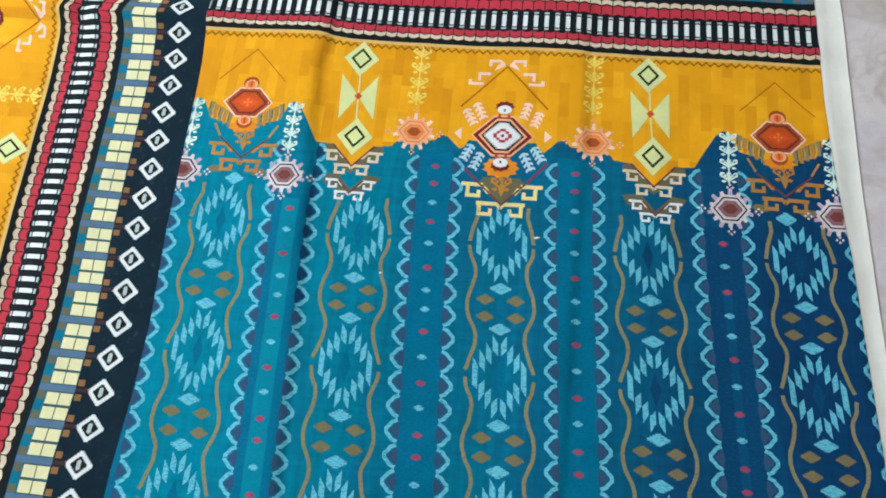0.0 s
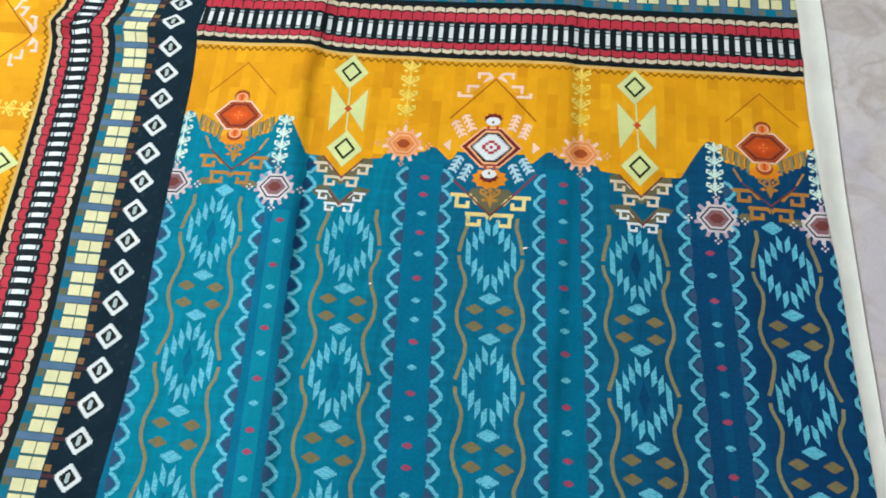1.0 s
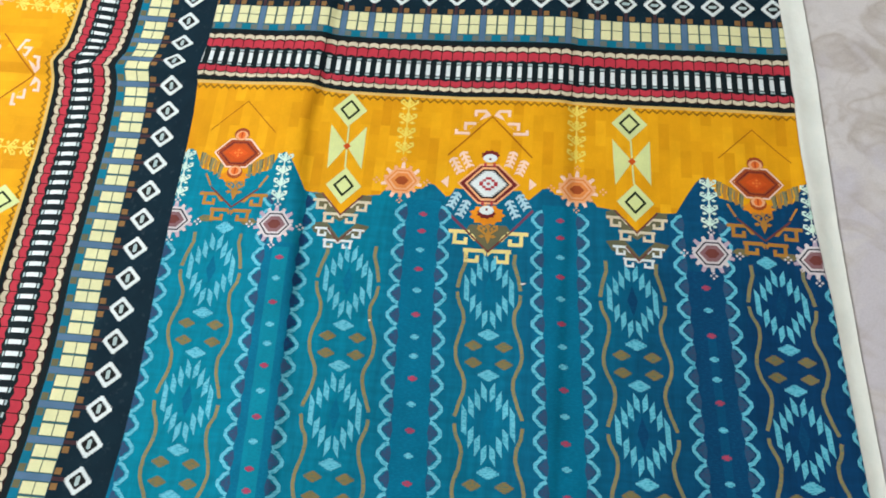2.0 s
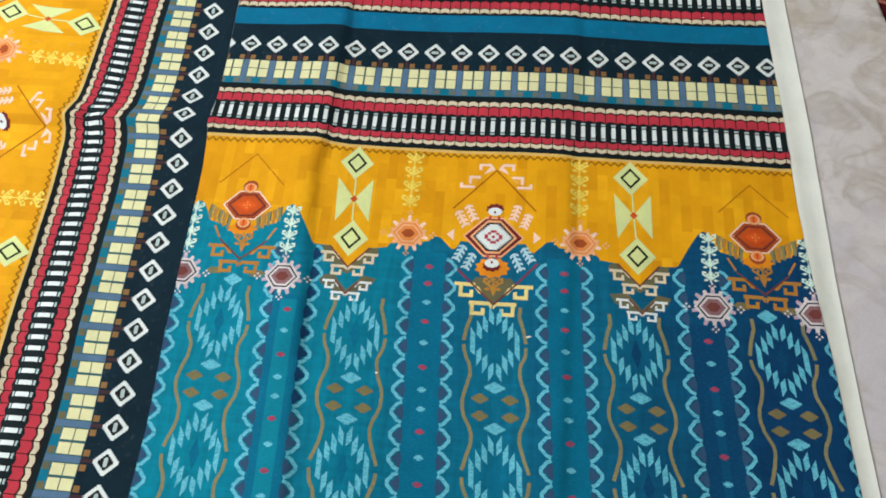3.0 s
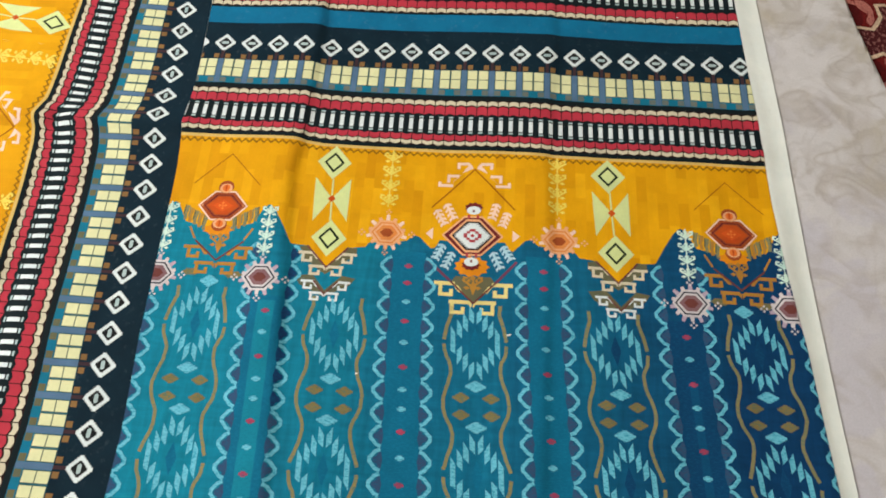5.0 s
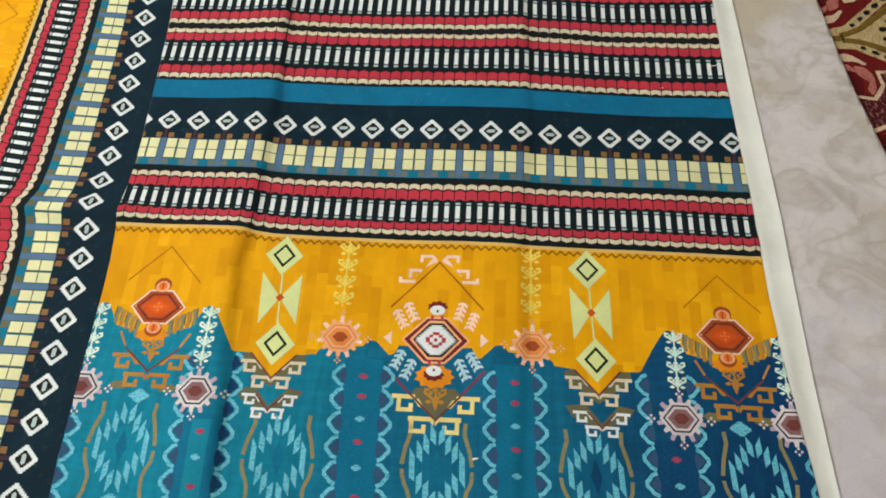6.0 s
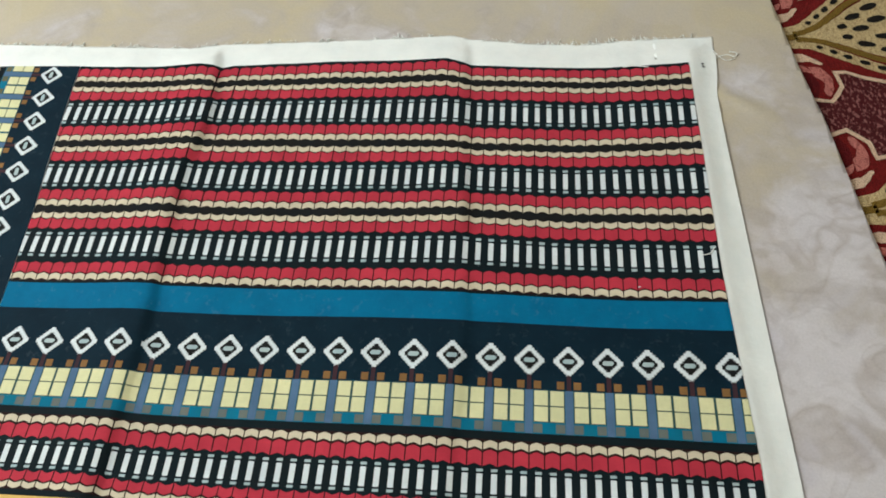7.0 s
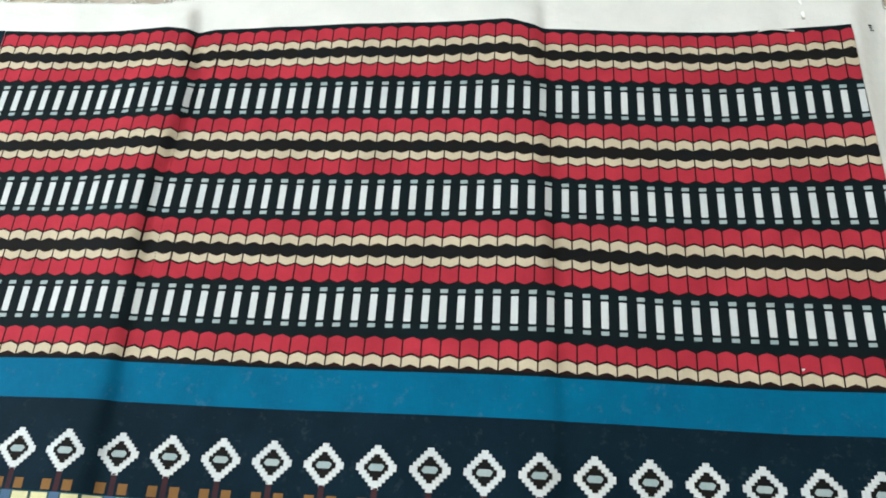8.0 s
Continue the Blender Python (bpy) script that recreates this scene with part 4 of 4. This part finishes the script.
# teal stripes: rosettes between wavy lines, and scalloped stripes with dots
COLUMNS = ((0.0665, -0.2535, 0.1534), (0.2305, -0.2565, 0.152), (0.3941, -0.2565, 0.1478), (0.5555, -0.2565, 0.1458), (0.7195, -0.250, 0.1425))
for k, (x, top, repeat) in enumerate(COLUMNS):
    long = repeat / 0.153
    for j in range(3):
        y = top - repeat * j
        eye = lay("rosette", ink([rhomb(0, 0, 6, 18)], "navy" if k > 2 else "deep", 2), motif(fan, x, y), fabric, "pale blue feathered rosette on teal", in_panel)
        if eye:
            for f in feathers():
                lay("feather", [([(a, b * long) for a, b in f], "sky", 4)], motif(fan, x, y), eye, "", in_panel)
        mid = y - repeat / 2
        for s in (-1, 1):
            lay("sky_lozenge", ink([stepped(0, 0, 11.5, 6.2, 4)], "sky", 4), motif(fan, x, mid + s * 0.0236 * long), main_blue, "", in_panel)
            for t in (-1, 1):
                lay("brown_lozenge", ink([stepped(0, 0, 9.4, 5.6, 4)], "nut", 4), motif(fan, x + t * 0.0168, mid + s * 0.0100 * long), main_blue, "", in_panel)
            wavy = [(s * a, b * long) for a, b in ((36, -3), (34.5, -14), (28.5, -29), (29.5, -45), (35, -62), (36.5, -75), (34, -88), (27, -104), (27, -118), (31, -133), (36, -148))]
            wavy = [(a + 0.8 * noise.noise((x * 70, b * 0.5, s + j)), b) for a, b in smooth(wavy, 3)]
            lay("wavy_line", ink(stroke(wavy, 3.9), "wave", 3), motif(fan, x, y), main_blue, "", in_panel)
            if j == 0:
                lay("wavy_line", ink(stroke([(s * 36, 2), (s * 33, 18), (s * 28, 34), (s * 29, 46)], 4.2), "wave", 3), motif(fan, x, y), main_blue, "", in_panel)
lay("sky_lozenge", ink([stepped(0, 0, 11, 7.5, 4)], "sky", 4), motif(fan, 0.073, -0.2), main_blue, "", in_panel)
lay("sky_lozenge", ink([stepped(0, 0, 11, 7.5, 4)], "sky", 4), motif(fan, 0.709, -0.2), main_blue, "", in_panel)


def rungs(x, half, low, high, colour, layer):
    """A long stripe in short lengths, with a slightly unsteady edge."""
    n = int(math.ceil((high - low) / 0.01))
    ys = [low + (high - low) * k / n for k in range(n + 1)]
    w = [half + 0.0007 * noise.noise((x * 50, v * 120, 6.0)) for v in ys]
    return [([(x - w[k], ys[k]), (x + w[k], ys[k]), (x + w[k + 1], ys[k + 1]), (x - w[k + 1], ys[k + 1])], colour, layer) for k in range(n)]


DOTS = (("dot", -0.165), ("dot", -0.187), ("sky", -0.211), ("dot", -0.235), ("sky", -0.261), ("dot", -0.290), ("sky", -0.316), ("sky", -0.338), ("dot", -0.363),
        ("sky", -0.391), ("dot", -0.419), ("sky", -0.445), ("dot", -0.473), ("dot", -0.495), ("sky", -0.522), ("dot", -0.549), ("sky", -0.575), ("dot", -0.6))
for k in range(6):
    x = -0.0155 + 0.1635 * k
    high = k in (2, 3)
    start = -0.152 if high else -0.222
    wide = 0.010 if k in (1, 4) else 0.0
    lay("dark_stripe", rungs(x, 0.021, -0.95, start + 0.006, "navy" if k >= 4 else "deep", 2), fan, main_blue, "", in_panel)
    if wide:
        lay("bright_stripe", rungs(x, wide if k == 1 else 0.0045, -0.95, start if k == 1 else -0.29, "lagoon" if k == 1 else "tide", 3), fan, main_blue, "", in_panel)
    for colour, y in DOTS:
        if y < start - 0.008:
            lay("stripe_dot", ink([stepped(0, 0, 4.9, 2.9, 2)], colour, 4), motif(fan, x, y), main_blue, "", in_panel)
    y = start - 0.013
    if k in (1, 4):
        y += 4 * 0.02545
    while y > -0.66:
        above = y > start - 0.012
        for s in (-1, 1):
            if above and y + 0.012 > boundary(x + s * 0.035):
                continue
            arc = [(s * 21, -11.2), (s * 26.3, -9), (s * 29.4, -5), (s * 32.3, -2.2), (s * 32.3, 2.2), (s * 29.4, 5), (s * 26.3, 9), (s * 21, 11.2)]
            eye = [(s * 20, -8.5), (s * 23, -7.5), (s * 24.5, -4.5), (s * 28.8, -2), (s * 28.8, 2), (s * 24.5, 4.5), (s * 23, 7.5), (s * 20, 8.5), (s * 18.5, 0)]
            # upper eyes just right of the first fold carry its shadow as darker colour
            lay("scallop", ink(stroke(arc, 3.9), "sky", 2.7 if above else 4) + ink([eye], "indigo" if k == 1 and s > 0 and y > -0.36 else "plum", 2.4 if above else 3), motif(fan, x, y), main_blue, "", in_panel)
        y -= 0.02545


# ---- marble-print sheet under the fabric ----
SHEET_EDGE = table((-1.3, 1.25), (-0.2, 1.01), (0.112, 0.942), (0.25, 0.914), (0.318, 0.9035), (0.459, 0.8855), (0.554, 0.8685), (0.672, 0.8525), (1.4, 0.755))


def sheet_height(x, y):
    z = 0.0003 + 0.0004 * noise.noise((x * 6, y * 6, 1.0))
    along = (x - 0.767) * 0.85 - (y - 0.503) * 0.53
    off = (x - 0.767) * 0.53 + (y - 0.503) * 0.85
    z += 0.0042 * bell(off - 0.004, 0.007) * bell(along - 0.03, 0.032)
    z += 0.0016 * bell(off - 0.04 - 0.004 * along, 0.004) * bell(along - 0.06, 0.06)
    z += 0.0012 * bell(y - 0.235 + 0.1 * (x - 0.8), 0.006) * bell(x - 0.86, 0.05)
    return z


def sheet():
    bm = bmesh.new()
    xs, ys = [-0.95 + 0.02 * k for k in range(80)] + [0.66 + 0.006 * k for k in range(0, 120)], [-1.3 + 0.02 * k for k in range(75)] + [0.2 + 0.006 * k for k in range(86)] + [0.72 + 0.02 * k for k in range(34)]
    xs = sorted(set(round(v, 4) for v in xs))
    rows = []
    for y in ys:
        e = SHEET_EDGE(y)
        row = [(min(x, e), y) for x in xs]
        rows.append([bm.verts.new((x, y, sheet_height(x, y))) for x, y in row])
    for a, b in zip(rows, rows[1:]):
        for k in range(len(a) - 1):
            if a[k + 1].co.x - a[k].co.x > 1e-6 or b[k + 1].co.x - b[k].co.x > 1e-6:
                bm.faces.new((a[k], a[k + 1], b[k + 1], b[k]))
    bmesh.ops.remove_doubles(bm, verts=bm.verts, dist=1e-6)
    ob = from_bm("floor_sheet", bm, VINYL)
    for p in ob.data.polygons:
        p.use_smooth = True
    if ob.data.polygons[0].normal.z < 0:
        ob.data.flip_normals()
    solid = ob.modifiers.new("thickness", "SOLIDIFY")
    solid.thickness, solid.offset = 0.0024, -1
    return tagged(ob, "beige and lilac marble-print plastic sheet spread on carpet", "floor sheet")


sheet()


# ---- carpet ----
carpet = tagged(new("carpet"), "dark red wool carpet with olive bands and pink scrolls", "carpet")
PILE_TOP = -0.0045
bm = bmesh.new()
box(bm, -1.6, 2.3, -1.9, 2.2, GROUND, PILE_TOP)
bmesh.ops.bevel(bm, geom=[e for e in bm.edges if all(v.co.z > GROUND + 0.001 for v in e.verts)], offset=0.004, segments=2, affect="EDGES")
from_bm("carpet_base", bm, WOOL["wine"], carpet, "wine red wool pile")


def woven(name, shapes, parent=carpet, label=""):
    """A motif of the pile, a hair above its ground."""
    bm = bmesh.new()
    mats = []
    for outline, colour, layer in shapes:
        if colour not in mats:
            mats.append(colour)
        flat_z = PILE_TOP + 0.0003 * layer
        rim = [(a + 0.0013 * noise.noise((a * 260, b * 220, layer)), b + 0.0013 * noise.noise((a * 260, b * 220, layer + 9))) for a, b in outline]
        tris = [list(range(len(rim)))] if convex(rim) else geometry.tessellate_polygon([[Vector((a, b, 0)) for a, b in rim]])
        vs = [bm.verts.new((a, b, flat_z)) for a, b in rim]
        for t in tris:
            if len(set(t)) > 2:
                f = bm.faces.new([vs[i] for i in t])
                f.material_index = mats.index(colour)
                f.normal_update()
                if f.normal.z < 0:
                    f.normal_flip()
    mesh = bpy.data.meshes.new(name)
    bm.to_mesh(mesh)
    bm.free()
    for colour in mats:
        mesh.materials.append(WOOL[colour])
    ob = new(name, mesh)
    ob.parent = parent
    return tagged(ob, label)


def oval(x, y, w, h, turn, n=12):
    c, s = math.cos(turn), math.sin(turn)
    return [(x + w * math.cos(q) * c - h * math.sin(q) * s, y + w * math.cos(q) * s + h * math.sin(q) * c) for q in [2 * math.pi * k / n for k in range(n)]]


def carpet_repeat(root_x, root_y):
    """One repeat: a seed leaf between two olive bands, a pink scroll flower on either side, plum ground beyond."""
    lean = radians(8.9)

    def put(name, shapes, flip=1, label=""):
        out = []
        for o, c, l in shapes:
            pts = [(root_x + a * math.cos(lean) - flip * b * math.sin(lean), root_y + a * math.sin(lean) + flip * b * math.cos(lean)) for a, b in o]
            out.append((pts if flip > 0 else pts[::-1], c, l))
        woven(name, out, carpet, label)

    half = smooth([(0.012, 0.0), (0.045, 0.010), (0.07, 0.024), (0.105, 0.046), (0.15, 0.062), (0.24, 0.066)])
    put("olive_root", [(rect(-0.04, 0.016, -0.0052, 0.0052), "olive", 3)], 1, "olive root of a leaf")
    put("seed_leaf", [(half + [(a, -b) for a, b in half[:0:-1]], "sand", 2)], 1, "sand-coloured leaf with dark seeds")
    for a, b, w, h, turn in ((0.075, 0.009, 0.006, 0.004, 0.2), (0.075, -0.009, 0.006, 0.004, -0.2), (0.093, 0.024, 0.011, 0.0042, 0.3), (0.093, -0.024, 0.011, 0.0042, -0.3), (0.096, 0.003, 0.010, 0.0044, 0.1),
                             (0.118, 0.038, 0.012, 0.0046, 0.3), (0.118, -0.038, 0.012, 0.0046, -0.3), (0.12, 0.016, 0.012, 0.0048, 0.15), (0.12, -0.014, 0.012, 0.0048, -0.15), (0.145, 0.0, 0.012, 0.005, 0.0),
                             (0.15, 0.03, 0.012, 0.005, 0.2), (0.15, -0.03, 0.012, 0.005, -0.2)):
        put("seed", [(oval(a, b, w * 1.05, h * 1.1, turn), "dark", 4)])
    for flip in (1, -1):
        stem = smooth([(0.012, 0.0052), (0.022, 0.0058), (0.045, 0.014), (0.07, 0.030), (0.105, 0.053), (0.15, 0.069), (0.24, 0.074)])
        put("olive_stem", ink(stroke(stem, 0.0085), "olive", 3), flip, "olive stem round the leaf")
        band = smooth([(-0.03, 0.0085), (0.02, 0.013), (0.04, 0.024), (0.066, 0.043), (0.1, 0.067), (0.145, 0.085), (0.24, 0.09)])
        put("seed_band", ink(stroke(band, 0.0145), "sand", 1), flip, "sand-coloured band with dark seeds")
        for a, b, w, h, turn in ((0.036, 0.021, 0.004, 0.0026, 0.4), (0.050, 0.031, 0.005, 0.003, 0.6), (0.064, 0.0415, 0.0056, 0.0034, 0.6), (0.080, 0.053, 0.006, 0.0036, 0.6), (0.098, 0.065, 0.0065, 0.0036, 0.5),
                                 (0.117, 0.0745, 0.0065, 0.0036, 0.4), (0.138, 0.083, 0.0065, 0.0036, 0.3)):
            put("seed", [(oval(a, b, w * 1.05, h * 1.1, turn), "dark", 4)], flip)
        put("scroll_heart", [(smooth([(-0.012, 0.052), (0.008, 0.058), (0.016, 0.078), (0.006, 0.1), (-0.014, 0.098)], 5), "blood", 1)], flip, "dark red heart of a scroll")
        put("scroll_flower", [(smooth([(-0.004, 0.028), (0.012, 0.029), (0.03, 0.046), (0.026, 0.049), (0.016, 0.042), (0.004, 0.041), (-0.006, 0.036)], 4), "ivory", 2),
                              (smooth([(0.012, 0.050), (0.026, 0.054), (0.033, 0.070), (0.030, 0.088), (0.022, 0.099), (0.018, 0.090), (0.023, 0.078), (0.014, 0.066)], 4), "rose", 2),
                              (smooth([(-0.008, 0.044), (0.006, 0.048), (0.013, 0.060), (0.002, 0.056)], 4), "rose", 3)], flip, "pink and ivory scroll flower")
        edge = [(-0.02, 0.099), (0.004, 0.102), (0.021, 0.107), (0.030, 0.098), (0.040, 0.086), (0.040, 0.064), (0.052, 0.065), (0.07, 0.077), (0.1, 0.09), (0.2, 0.108)]
        put("plum_ground", [(edge + [(0.2, 0.1288), (-0.02, 0.1288)], "plum", 1)], flip, "plum ground flecked with pink yarn")
        put("pink_outline", ink(stroke(edge, 0.0052), "ivory", 5), flip, "pale pink stepped outline")


for k in range(-1, 4):
    carpet_repeat(0.862 + 0.040 * k, 0.602 - 0.254 * k)


# ---- loose threads, lint and printed marks ----
def thread(name, points, thick, label):
    curve = bpy.data.curves.new(name, "CURVE")
    curve.dimensions, curve.bevel_depth, curve.bevel_resolution = "3D", thick, 1
    s = curve.splines.new("POLY")
    pts = smooth(points, 6)
    s.points.add(len(pts) - 1)
    for p, c in zip(s.points, pts):
        p.co = (*c, 1)
    tmp = bpy.data.objects.new(name, curve)
    mesh = bpy.data.meshes.new_from_object(tmp)
    bpy.data.objects.remove(tmp)
    mesh.materials.append(M["white"])
    return tagged(new(name, mesh), label, "thread", "loose threads")


def over(x, y, up=0.0008):
    return (x, y, (lift(x, y) if x < SELVEDGE(y) and y < HEM(x) else 0.0008) + up)


rng = random.Random(4)
thread("loose_thread", [over(0.774, 0.563), over(0.786, 0.568), over(0.795, 0.565), over(0.799, 0.571), over(0.790, 0.573)], 0.0005, "white loose thread curled beside the cloth corner")
thread("loose_thread", [over(0.771, 0.574), over(0.783, 0.559), over(0.796, 0.562)], 0.0004, "white loose thread curled beside the cloth corner")
thread("loose_thread", [over(0.660, 0.5425, 0.0012), over(0.672, 0.545, 0.0012), over(0.690, 0.543, 0.0012)], 0.0006, "white loose thread lying on red tiles")
thread("loose_thread", [over(0.726, 0.282, 0.0012), over(0.734, 0.284, 0.0012), over(0.739, 0.291, 0.0012)], 0.0005, "white loose thread lying on black stripe")
tufts = [rng.uniform(-0.3, 0.775) for k in range(40)]
for k in range(280):
    x = rng.uniform(-0.3, 0.775) if k % 2 else rng.choice(tufts) + rng.gauss(0, 0.003)
    if x > 0.775:
        continue
    y = HEM(x) - 0.001
    n = rng.uniform(0.002, 0.006) + (0.004 if rng.random() < 0.2 else 0)
    d = rng.uniform(-0.004, 0.004)
    pts = [(x, y, lift(x, y) + 0.0003), (x + d * 0.4, y + n * 0.5, 0.0016), (x + d, y + n, 0.0010)]
    curve = thread("frayed_thread", pts, rng.choice((0.00025, 0.00035, 0.0005)), "")
    curve.parent = fabric
    del curve["category"], curve["group"]
for x, y, r in ((0.4325, -0.246, 0.0024), (0.262, -0.301, 0.0014), (0.66, 0.243, 0.0012)):
    bm = bmesh.new()
    bmesh.ops.create_icosphere(bm, subdivisions=2, radius=r)
    for v in bm.verts:
        v.co *= 0.8 + 0.9 * noise.noise(v.co * 700 + Vector((x * 90, y * 90, 0)))
        v.co = Vector((v.co.x * 1.3 + 0.5 * v.co.y, v.co.y * 0.7, v.co.z * 0.3))
    bmesh.ops.translate(bm, verts=bm.verts, vec=over(x, y, 0.0012))
    tagged(from_bm("lint", bm, M["white"]), "tiny white speck of lint on the fabric", "lint", "lint specks")
for x, y, w, h in ((0.755, 0.551, 0.0016, 0.0008), (0.755, 0.5485, 0.0012, 0.0008), (0.756, 0.546, 0.0018, 0.0007), (0.763, 0.506, 0.0008, 0.002), (0.7632, 0.500, 0.0006, 0.0016)):
    lay("printed_mark", [(rect(x - w, x + w, y - h, y + h), "char", 2)], flat, fabric, "small dark printed bar on the selvedge")
